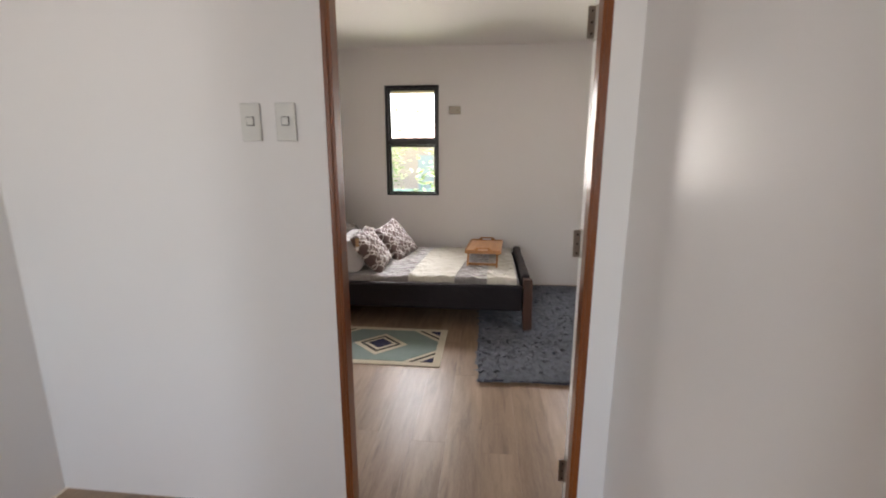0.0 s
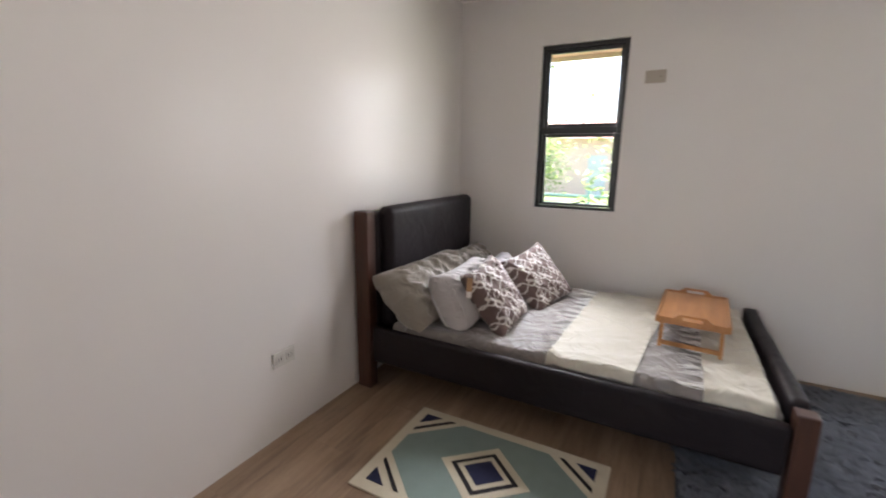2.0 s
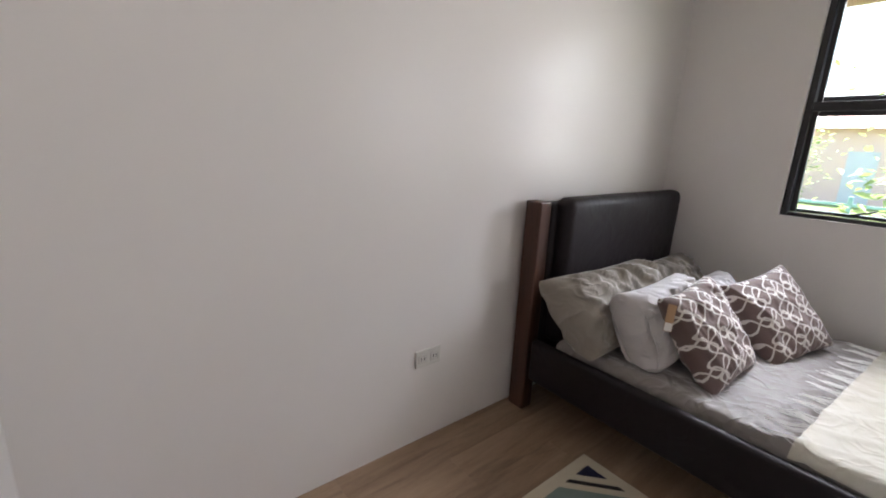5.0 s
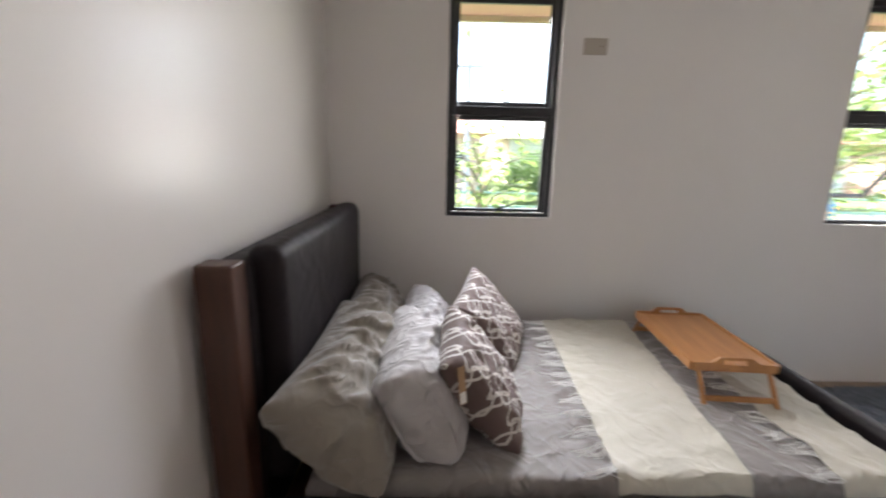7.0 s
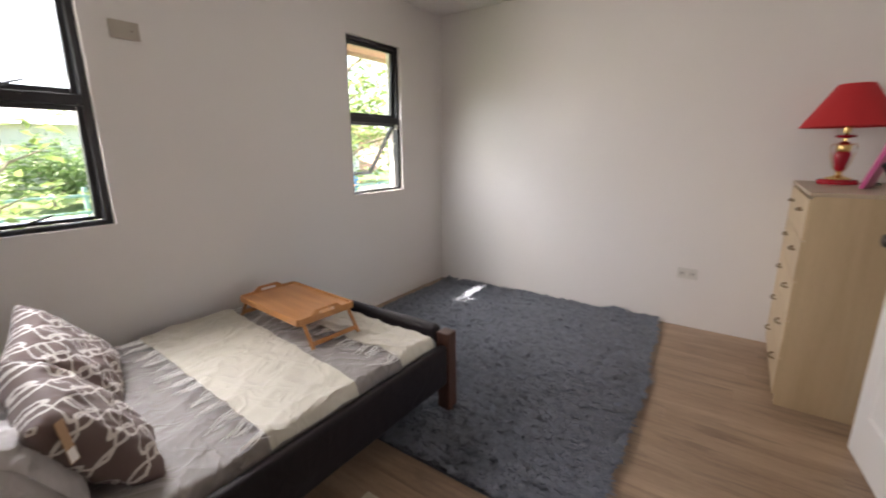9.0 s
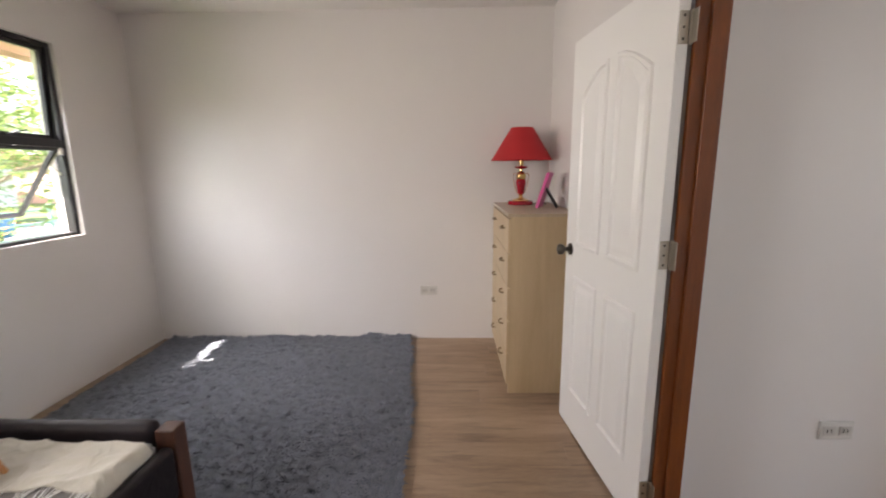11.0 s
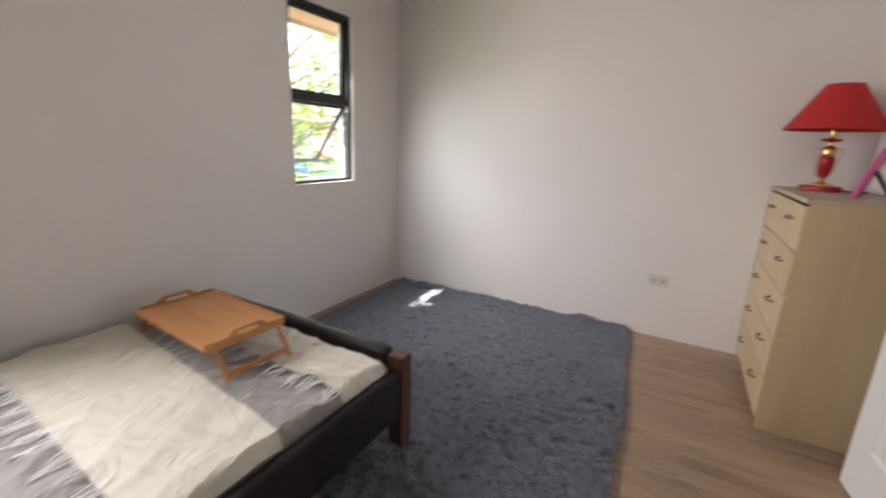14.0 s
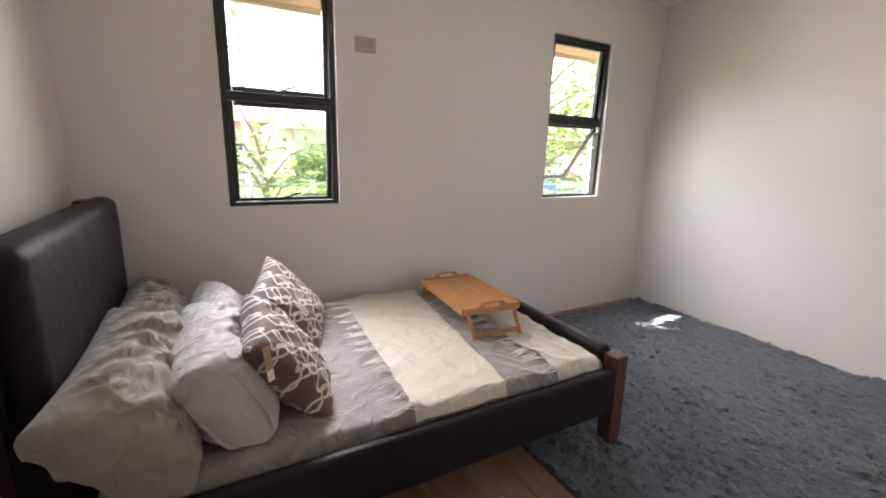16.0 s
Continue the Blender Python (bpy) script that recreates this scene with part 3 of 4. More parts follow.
# ---- door leaf ----
def door_leaf():
    """A moulded four-panel leaf, hinged at its origin, running along local +x; upper panels have arched tops."""
    w, h, t = 0.83, 2.04, 0.04
    d = thing("door_1", (0.657, 1.932, 0.008), "white enamelled four-panel door standing wide open", "door", kind="structure", rz=6.5)
    leaf = box(0.003, w, 0, t, 0, h, 0.003)
    leaf = part("leaf", leaf, DOORPAINT, d)
    cols = ((0.115, 0.375), (0.445, 0.705))
    for side in (0, 1):
        for i, (a, b) in enumerate(cols):
            for za, zb, arch in ((0.22, 0.87, 0.0), (1.03, 1.78, 0.10)):
                zl, zr = (zb, zb + arch) if i == 0 else (zb + arch, zb)
                ring = bmesh.new()
                def loop(g, y):
                    pts = [(a + g, za + g), (b - g, za + g), (b - g, zr - g)]
                    if arch:
                        for k in (0.75, 0.5, 0.25):
                            f = math.sin(k * math.pi / 2) if i == 0 else math.sin((1 - k) * math.pi / 2)
                            pts.append((a + g + (b - a - 2 * g) * k, zb + arch * f - g))
                    pts.append((a + g, zl - g))
                    yy = -y if side == 0 else t + y
                    return [ring.verts.new((px, yy, pz)) for px, pz in pts]
                steps = [loop(0, 0.0002), loop(0.006, 0.009), loop(0.018, 0.010), loop(0.027, 0.0008), loop(0.040, 0.0008), loop(0.066, 0.010)]
                for s0, s1 in zip(steps, steps[1:]):
                    for k in range(len(s0)):
                        m = (k + 1) % len(s0)
                        ring.faces.new((s0[k], s0[m], s1[m], s1[k]))
                ring.faces.new(steps[-1])
                part("panel_moulding", ring, DOORPAINT, leaf)
    for y, s in ((0, -1), (t, 1)):
        knob = lathe([(0.032, 0), (0.032, 0.006), (0.014, 0.012), (0.012, 0.03), (0.026, 0.042), (0.030, 0.055), (0.026, 0.068), (0.012, 0.074)], 24)
        k = part("door_knob", knob, DARKSTEEL, d, "round dark steel door knob", True)
        k.matrix_basis = Matrix.Translation((w - 0.062, y, 1.0)) @ pose(0, 0, 0, 90 if s < 0 else -90, 0, 0)
    for z in (0.17, 1.12, 1.86):
        hg = box(-0.002, 0.0028, 0.004, 0.036, z - 0.05, z + 0.05, 0.001, 1)
        box(-0.034, -0.006, -0.0045, -0.001, z - 0.05, z + 0.05, 0.001, 1, hg)
        rod((-0.003, -0.005, z - 0.052), (-0.003, -0.005, z + 0.052), 0.006, None, 10, hg)
        hp = part("hinge", hg, STEEL, d, "steel butt hinge")
        for dz in (-0.035, 0, 0.035):
            part("hinge_screw", rod((-0.02, -0.0055, z + dz), (-0.02, -0.0043, z + dz), 0.004, None, 8), DARKSTEEL, hp)
            part("hinge_screw", rod((-0.0032, 0.022, z + dz), (-0.0015, 0.022, z + dz), 0.0045, None, 8), DARKSTEEL, hp)
    return d


door_leaf()


# ---- bed ----
def soft_block(x0, x1, y0, y1, z0, z1, r, amount=0.004, freq=5.0, cuts=14, seed=0.0):
    """An upholstered block with rounded edges and a slightly uneven skin."""
    bm = box(x0, x1, y0, y1, z0, z1, r, 5)
    bmesh.ops.subdivide_edges(bm, edges=[e for e in bm.edges if e.calc_length() > 0.15], cuts=cuts, use_grid_fill=True)
    bm.normal_update()
    for v in bm.verts:
        v.co += v.normal * amount * noise.noise(v.co * freq + Vector((seed, 0, 0)))
    return bm


BX0, BX1, BY0, BY1 = -1.50, 0.700, 3.725, 5.14
bed = thing("bed", (0, 0, 0), "dark padded vinyl double bed with walnut-stained posts", "bed")
for y0, y1 in ((BY0, BY0 + 0.075), (BY1 - 0.075, BY1)):
    bm = box(BX0 + 0.012, BX0 + 0.108, y0 + 0.033 if y0 < 4 else y0, y1 + 0.033 if y0 < 4 else y1, 0, 1.095, 0.006)
    part("head_post", bm, WALNUT, bed, "dark stained wooden post")
    bm = box(BX1 - 0.075, BX1, y0 + 0.035 if y0 < 4 else y0, y1 + 0.035 if y0 < 4 else y1, 0, 0.462, 0.006)
    for v in bm.verts:
        if v.co.z < 0.05:
            v.co.x += 0.008
    part("foot_post", bm, WALNUT, bed, "dark stained wooden post")
part("headboard", soft_block(BX0 + 0.002, BX0 + 0.105, BY0 + 0.122, BY1 - 0.078, 0.20, 1.085, 0.03), VINYL, bed, "black padded vinyl", True)
part("headboard_cushion", soft_block(BX0 + 0.065, BX0 + 0.180, BY0 + 0.17, BY1 - 0.075, 0.36, 1.116, 0.045, 0.005), VINYL, bed, "black padded vinyl", True)
part("side_rail", soft_block(BX0 + 0.123, BX1 - 0.078, BY0 + 0.035, BY0 + 0.085, 0.185, 0.405, 0.018, 0.003), VINYL, bed, "black padded vinyl", True)
part("side_rail", soft_block(BX0 + 0.123, BX1 - 0.078, BY1 - 0.06, BY1 - 0.01, 0.185, 0.405, 0.018, 0.003), VINYL, bed, "black padded vinyl", True)
part("footboard", soft_block(BX1 - 0.085, BX1 - 0.012, BY0 + 0.112, BY1 - 0.077, 0.185, 0.488, 0.03, 0.004), VINYL, bed, "black padded vinyl", True)
part("slat_base", box(BX0 + 0.118, BX1 - 0.09, BY0 + 0.09, BY1 - 0.065, 0.19, 0.24), WALNUT, bed)


def ridge(x, y, f, s, seed):
    """Sharp-crested folds running roughly along one way."""
    return max(0.0, 1 - abs(noise.noise(Vector((x * f, y * s, seed)))) * 3.2) ** 1.6


def bed_top(x, y):
    """Height of the sheet over the mattress."""
    z = 0.443 + 0.007 * noise.noise(Vector((x * 3.0, y * 3.0, 0))) + 0.003 * noise.noise(Vector((x * 9.0, y * 7.0, 3)))
    free = min(1.0, max(0.0, (x + 0.95) * 4)) * (0.35 + 0.65 * max(0.0, noise.noise(Vector((x * 1.7, y * 1.7, 11))) + 0.4))
    z += 0.014 * free * ridge(x * 0.5 + y, y - x * 0.6, 2.6, 5.5, 7) + 0.012 * free * ridge(x + y * 0.7, y * 0.4 - x, 4.5, 2.5, 13)
    return z


MX0, MX1, MY0, MY1 = -1.265, 0.600, BY0 + 0.092, BY1 - 0.068


def slab_sheet(x0, x1, y0, y1, top, z0, nx, ny, r=0.03):
    """A closed soft slab whose upper side follows top(x, y)."""
    bm = bmesh.new()
    hi, lo = {}, {}
    for i in range(nx + 1):
        for j in range(ny + 1):
            x, y = x0 + (x1 - x0) * i / nx, y0 + (y1 - y0) * j / ny
            e = min(x - x0, x1 - x, y - y0, y1 - y)
            drop = r - math.sqrt(max(0, r * r - (r - min(e, r)) ** 2))
            hi[i, j] = bm.verts.new((x, y, top(x, y) - drop))
            if i in (0, nx) or j in (0, ny):
                lo[i, j] = bm.verts.new((x, y, z0))
    for i in range(nx):
        for j in range(ny):
            bm.faces.new((hi[i, j], hi[i + 1, j], hi[i + 1, j + 1], hi[i, j + 1]))
    edge = [(i, 0) for i in range(nx)] + [(nx, j) for j in range(ny)] + [(i, ny) for i in range(nx, 0, -1)] + [(0, j) for j in range(ny, 0, -1)]
    for a, b in zip(edge, edge[1:] + edge[:1]):
        bm.faces.new((hi[a], lo[a], lo[b], hi[b]))
    bm.faces.new([lo[a] for a in edge])
    return bm


mattress = thing("mattress", (0, 0, 0), "mattress in a rumpled taupe sheet on the bed", "mattress")
part("core", box(MX0 + 0.012, MX1 - 0.012, MY0 + 0.012, MY1 - 0.012, 0.2415, 0.30, 0.01), CREAM, mattress)
part("sheet", slab_sheet(MX0, MX1, MY0, MY1, bed_top, 0.27, 190, 130), SHEET, mattress, "rumpled taupe sheet", True)


def throw(name, far, near, label, fringe_side, seed):
    """A cream throw laid across the bed from the far edge (x, x) to the near edge (x, x), with knotted fringe along one side."""
    t = tagged(new(name), label, "throw")
    nx, ny = 36, 90
    y0, y1 = MY0 - 0.006, MY1 - 0.004

    def xat(u, v):
        a, b = near[0] + (far[0] - near[0]) * v, near[1] + (far[1] - near[1]) * v
        return a + (b - a) * u + 0.006 * noise.noise(Vector((v * 5, u * 2, seed)))

    def zat(x, y):
        z = bed_top(x, y) + 0.007 + 0.006 * max(0, noise.noise(Vector((x * 7 + y * 2, y * 4.5 - x * 2, seed + 5)))) + 0.016 * ridge(x + 0.6 * y, y - 0.5 * x, 2.4, 3.4, seed) * max(0.0, 0.3 + noise.noise(Vector((x * 2, y * 2, seed + 2))))
        return z - (0.045 * (1 - (y - y0) / 0.03) ** 2 if y < y0 + 0.03 else 0)

    bm = bmesh.new()
    g = {}
    for i in range(nx + 1):
        for j in range(ny + 1):
            y = y0 + (y1 - y0) * j / ny
            x = xat(i / nx, j / ny)
            z = zat(x, y)
            g[i, j, 1] = bm.verts.new((x, y, z))
            g[i, j, 0] = bm.verts.new((x, y, z - 0.005))
    for i in range(nx):
        for j in range(ny):
            bm.faces.new([g[i, j, 1], g[i + 1, j, 1], g[i + 1, j + 1, 1], g[i, j + 1, 1]])
            bm.faces.new([g[i, j, 0], g[i, j + 1, 0], g[i + 1, j + 1, 0], g[i + 1, j, 0]])
    for j in range(ny):
        for i in (0, nx):
            bm.faces.new([g[i, j, 0], g[i, j + 1, 0], g[i, j + 1, 1], g[i, j, 1]])
    for i in range(nx):
        for j in (0, ny):
            bm.faces.new([g[i, j, 0], g[i, j, 1], g[i + 1, j, 1], g[i + 1, j, 0]])
    part("cloth", bm, CREAM, t, "", True)
    rnd = random.Random(seed)
    verts, faces = [], []
    count = 13
    for k in range(count):
        v0 = (k + 0.5 + rnd.uniform(-0.12, 0.12)) / count
        y = y0 + (y1 - y0) * v0
        edge = xat(0.0 if fringe_side < 0 else 1.0, v0)
        tip = (edge + fringe_side * rnd.uniform(0.075, 0.11), y + rnd.uniform(-0.045, 0.0))
        for s in range(12):
            by = y + rnd.uniform(-0.036, 0.03)
            short = rnd.choice((1.0, 1.0, 0.8, 0.6))
            ex, ey = edge + (tip[0] - edge) * short + rnd.gauss(0, 0.013), by + (tip[1] - by) * short * 0.78 + rnd.gauss(0, 0.010)
            bx, w = edge - fringe_side * 0.004, 0.0018
            wob = rnd.uniform(-0.012, 0.012)
            pts = []
            for q in range(6):
                f = q / 5
                pts.append((bx + (ex - bx) * f, by + (ey - by) * f + wob * math.sin(f * 3.1)))
            for (px, py), (qx, qy) in zip(pts, pts[1:]):
                z1, z2 = bed_top(px, py) + 0.006, bed_top(qx, qy) + 0.006
                n0 = len(verts)
                verts += [(px, py - w, z1), (px, py + w, z1), (px, py, z1 + w), (qx, qy - w, z2), (qx, qy + w, z2), (qx, qy, z2 + w)]
                faces += [(n0, n0 + 3, n0 + 4, n0 + 1), (n0 + 1, n0 + 4, n0 + 5, n0 + 2), (n0 + 2, n0 + 5, n0 + 3, n0)]
    loose("fringe", verts, faces, THREAD, t, "pale knotted fringe", "stuff")
    return t


throw("throw_blanket", (-0.275, 0.200), (-0.350, 0.050), "cream woven throw with pale fringe laid across the bed", -1, 3)
throw("throw_blanket", (0.36, 0.585), (0.325, 0.575), "narrow cream throw with pale fringe at the foot of the bed", -1, 8)


def pillow(name, mat, where, w, h, t, label, category, group, seed, crease=0.02, ruffle=0.0, blunt=2.4, corner=0.0, tuck=0.0):
    """A stuffed pillow: w by h in its own plane, t thick, with drawn-in sides, pointed corners and creases."""
    n = 64
    bm = bmesh.new()
    g = {}
    for i in range(n + 1):
        for j in range(n + 1):
            u, v = 2 * i / n - 1, 2 * j / n - 1
            pull = 1 - 0.09 * (1 - v * v) * abs(u) ** 3
            pulv = 1 - 0.09 * (1 - u * u) * abs(v) ** 3
            x, y = u * w / 2 * pull, v * h / 2 * pulv
            x, y = x * (1 - corner * abs(u * v) ** 3), y * (1 - corner * 1.6 * abs(u * v) ** 3)
            x *= 1 - tuck * max(0.0, -v)
            body = max(0.0, (1 - abs(u) ** blunt) * (1 - abs(v) ** 2.4)) ** 0.42
            e = 1 - max(abs(u), abs(v))
            for s in (-1, 1):
                if s < 0 and (i in (0, n) or j in (0, n)):
                    g[i, j, s] = g[i, j, 1] if (i, j, 1) in g else bm.verts.new((x, y, 0))
                    g[i, j, 1] = g[i, j, s]
                    continue
                p = Vector((u * 2.1 + seed, v * 2.1, s * 0.7))
                rad = Vector((u * 1.2, v * 5.0 + u * 1.5, seed))
                z = s * (t / 2 * body * (1 + 0.16 * noise.noise(p)) + 0.003)
                z += crease * 0.6 * noise.noise(rad * 0.8) * min(1, e * 4)
                z += crease * 0.8 * (abs(noise.noise(Vector((u * 3.1 + v, v * 2.2 - u * 2, seed + s)))) - 0.25) * min(1, e * 6)
                fold = ridge(u + 0.3 * v, v - 0.4 * u, 2.3, 1.1, seed) * 0.6 + ridge(v + 0.5 * u, u, 1.6, 2.6, seed + 4) * 0.4
                z += s * crease * 0.7 * fold * min(1, e * 5)
                if ruffle:
                    z += s * ruffle * ridge(u * 1.4 + 0.45 * v, v, 3.0, 0.6, seed + 9) * min(1.0, max(0.0, v + 0.15 + 0.6 * u)) * min(1, e * 4)
                if (i, j, s) not in g:
                    g[i, j, s] = bm.verts.new((x, y, z))
    for i in range(n):
        for j in range(n):
            bm.faces.new((g[i, j, 1], g[i + 1, j, 1], g[i + 1, j + 1, 1], g[i, j + 1, 1]))
            bm.faces.new((g[i, j, -1], g[i, j + 1, -1], g[i + 1, j + 1, -1], g[i + 1, j, -1]))
    # the underside flattens where it rests on the mattress
    back = where.inverted()
    for v in bm.verts:
        p = where @ v.co
        low = bed_top(p.x, p.y) + 0.004 + 0.02 * max(0.0, noise.noise(p * 6)) if p.z < 0.52 else 0.0
        if p.z < low:
            p.z = low + 0.12 * (p.z - low)
            v.co = back @ p
    me = bpy.data.meshes.new(name)
    bmesh.ops.recalc_face_normals(bm, faces=bm.faces)
    bm.to_mesh(me)
    bm.free()
    me.materials.append(mat)
    me.shade_smooth()
    ob = new(name, me)
    ob.matrix_basis = where
    return tagged(ob, label, category, group)


def lean(centre, along, up):
    """A pose at centre whose x runs near `along` and whose y runs near `up`."""
    ex = Vector(along).normalized()
    ey = Vector(up)
    ey = (ey - ex * ey.dot(ex)).normalized()
    ez = ex.cross(ey)
    m = Matrix((ex, ey, ez)).transposed().to_4x4()
    m.translation = centre
    return m


PIL = "pillows on the bed"
pillow("pillow", TAUPE, lean((-1.175, 4.12, 0.585), (0.03, 1, 0.0), (-0.28, 0, 0.30)), 0.82, 0.42, 0.26, "taupe pillow leaning on the headboard, deeply creased", "pillow", PIL, 1.0, 0.03, 0.055, 3.6, 0.0, 0.10)
pillow("pillow", TAUPE, lean((-1.17, 4.82, 0.565), (-0.02, 1, 0.02), (-0.27, 0, 0.30)), 0.52, 0.40, 0.18, "taupe pillow in the corner against the headboard", "pillow", PIL, 2.3, 0.03, 0.035, 3.0, 0.06)
grey_pillow = pillow("pillow", GREYCASE, lean((-0.945, 4.17, 0.580), (-0.04, 1, -0.02), (-0.19, 0, 0.33)), 0.64, 0.37, 0.25, "pale grey pillow propped against a taupe one", "pillow", PIL, 3.1, 0.026, 0.030, 3.6, 0.0, 0.05)
pillow("pillow", GREYCASE, lean((-0.93, 4.72, 0.545), (-0.03, 1, 0.02), (-0.18, 0, 0.33)), 0.50, 0.31, 0.21, "pale grey pillow behind the patterned cushions", "pillow", PIL, 4.7, 0.022, 0.014)
def case_flap(owner, w, h, t, seed):
    """The loose hem that stands out round the open end of a pillowcase."""
    bm = bmesh.new()
    n, rings = 48, []
    for k, (out, grow) in enumerate(((-0.10, 0.55), (-0.05, 0.86), (0.0, 0.95), (0.012, 1.0), (0.012, 0.975), (0.0, 0.92))):
        ring = []
        for i in range(n):
            a = 2 * math.pi * i / n
            c, q = math.cos(a), math.sin(a)
            y = math.copysign(abs(c) ** 0.6, c) * h * 0.47 * grow
            z = math.copysign(abs(q) ** 0.8, q) * t * 0.30 * grow
            wave = 0.008 * noise.noise(Vector((c * 2.2, q * 2.2, seed)))
            ring.append(bm.verts.new((-w / 2 + 0.045 - out + wave, y, z + wave)))
        rings.append(ring)
    for a, b in zip(rings, rings[1:]):
        for i in range(n):
            bm.faces.new((a[i], a[(i + 1) % n], b[(i + 1) % n], b[i]))
    back = owner.matrix_basis.inverted()
    for v in bm.verts:
        p = owner.matrix_basis @ v.co
        if p.z < 0.455:
            p.z = 0.455
            v.co = back @ p
    return part("hem", bm, GREYCASE, owner, "", True)


near_cushion = pillow("cushion", PRINT, lean((-0.735, 4.115, 0.612), (0.023, 0.38, 0.047), (-0.233, 0, 0.328)), 0.39, 0.43, 0.16, "brown cushion with white trellis print and card tag", "cushion", PIL, 5.2, 0.014)
pillow("cushion", PRINT, lean((-0.634, 4.665, 0.60), (0.12, 0.38, 0.08), (-0.22, 0.14, 0.34)), 0.43, 0.44, 0.15, "brown cushion with white trellis print, tilted", "cushion", PIL, 6.6, 0.014)
case_flap(grey_pillow, 0.64, 0.37, 0.25, 3.3)
tag = part("tag", box(-0.018, 0.018, -0.0006, 0.0006, -0.11, 0), CARD, near_cushion, "kraft card price tag")
tag.matrix_basis = near_cushion.matrix_basis.inverted() @ pose(-0.817, 3.922, 0.752, -14, 10, 50)
tl2 = part("tag_label", box(-0.016, 0.016, -0.0012, 0.0012, -0.108, -0.075), WHITECARD, tag, "white printed label")


# ---- bed tray ----
def bed_tray():
    """A wooden breakfast tray on folding legs: long along local y."""
    t = thing("bed_tray", (0.303, 4.55, 0.452), "honey-coloured wooden breakfast tray on folding legs on the bed", "tray", rz=-4)
    hx, hy, zt = 0.165, 0.28, 0.128
    part("tabletop", box(-hx + 0.008, hx - 0.008, -hy + 0.01, hy - 0.01, zt, zt + 0.008), TRAYWOOD, t)
    for x in (-hx, hx):
        part("side_rim", box(x - 0.006, x + 0.006, -hy, hy, zt - 0.018, zt + 0.018, 0.003), TRAYWOOD, t)
    for y in (-hy, hy):
        # end board with a raised middle and a hand hole
        bm = bmesh.new()
        low = -0.018
        cells = [(-hx + 0.006, -0.09, low, 0.018, 0.018), (-0.09, -0.06, low, 0.018, 0.042), (-0.06, -0.045, low, 0.042, 0.042), (0.045, 0.06, low, 0.042, 0.042),
                 (0.06, 0.09, low, 0.042, 0.018), (0.09, hx - 0.006, low, 0.018, 0.018), (-0.045, 0.045, low, 0.012, 0.012), (-0.045, 0.045, 0.030, 0.042, 0.042)]
        for xa, xb, za, zb, zc in cells:
            q = [bm.verts.new((px, y + dy, zt + pz)) for dy in (-0.006, 0.006) for px, pz in ((xa, za), (xb, za), (xb, zc), (xa, zb))]
            for f in ((0, 1, 2, 3), (7, 6, 5, 4), (0, 4, 5, 1), (1, 5, 6, 2), (2, 6, 7, 3), (3, 7, 4, 0)):
                bm.faces.new([q[k] for k in f])
        bmesh.ops.remove_doubles(bm, verts=bm.verts, dist=0.0005)
        part("end_board", bm, TRAYWOOD, t)
        s = 1 if y > 0 else -1
        for x in (-0.135, 0.135):
            bm = box(-0.009, 0.009, -0.006, 0.006, 0, zt - 0.015, 0.002, 1)
            for v in bm.verts:
                v.co.y += s * (hy - 0.012 + 0.085 * (1 - v.co.z / zt))
                v.co.x += x
            part("leg", bm, TRAYWOOD, t)
        part("leg_stretcher", box(-0.128, 0.128, s * (hy + 0.058) - 0.005, s * (hy + 0.058) + 0.005, 0.012, 0.036, 0.002, 1), TRAYWOOD, t)
    return t


bed_tray()


# ---- dresser ----
def dresser():
    """A tall chest of five drawers whose front faces local +y."""
    w, d, h = 0.911, 0.432, 1.166
    c = thing("dresser", (2.171, 1.916, 0), "beige veneered chest of five drawers in the corner", "dresser")
    for x in (-w / 2 + 0.009, w / 2 - 0.009):
        part("side_panel", box(x - 0.009, x + 0.009, 0, d - 0.012, 0, h - 0.02, 0.0015, 1), BEECH, c)
    part("back_panel", box(-w / 2 + 0.018, w / 2 - 0.018, 0, 0.006, 0.05, h - 0.02), BEECH, c)
    part("top", box(-w / 2, w / 2, -0.0, d + 0.004, h - 0.02, h, 0.002, 1), BEECHTOP, c)
    part("plinth", box(-w / 2 + 0.018, w / 2 - 0.018, d - 0.05, d - 0.032, 0, 0.06), BEECH, c)
    n, z0, z1 = 5, 0.062, h - 0.030
    step = (z1 - z0) / n
    for k in range(n):
        a, b = z0 + k * step + 0.003, z0 + (k + 1) * step - 0.004
        dr = part("drawer", box(-w / 2 + 0.002, w / 2 - 0.002, d - 0.014, d + 0.002, a, b, 0.0015, 1), BEECH, c)
        part("drawer_box", box(-w / 2 + 0.03, w / 2 - 0.03, 0.03, d - 0.016, a + 0.02, b - 0.03), BEECH, dr)
        for x in (-0.24, 0.24):
            zc = (a + b) / 2 + 0.03
            hd = tube([(x - 0.045, d + 0.002, zc), (x - 0.04, d + 0.016, zc), (x - 0.02, d + 0.024, zc - 0.003), (x, d + 0.026, zc - 0.004),
                       (x + 0.02, d + 0.024, zc - 0.003), (x + 0.04, d + 0.016, zc), (x + 0.045, d + 0.002, zc)], 0.006)
            part("handle", hd, BRONZE, dr, "small bowed bronze handle", True)
    return c


dresser()


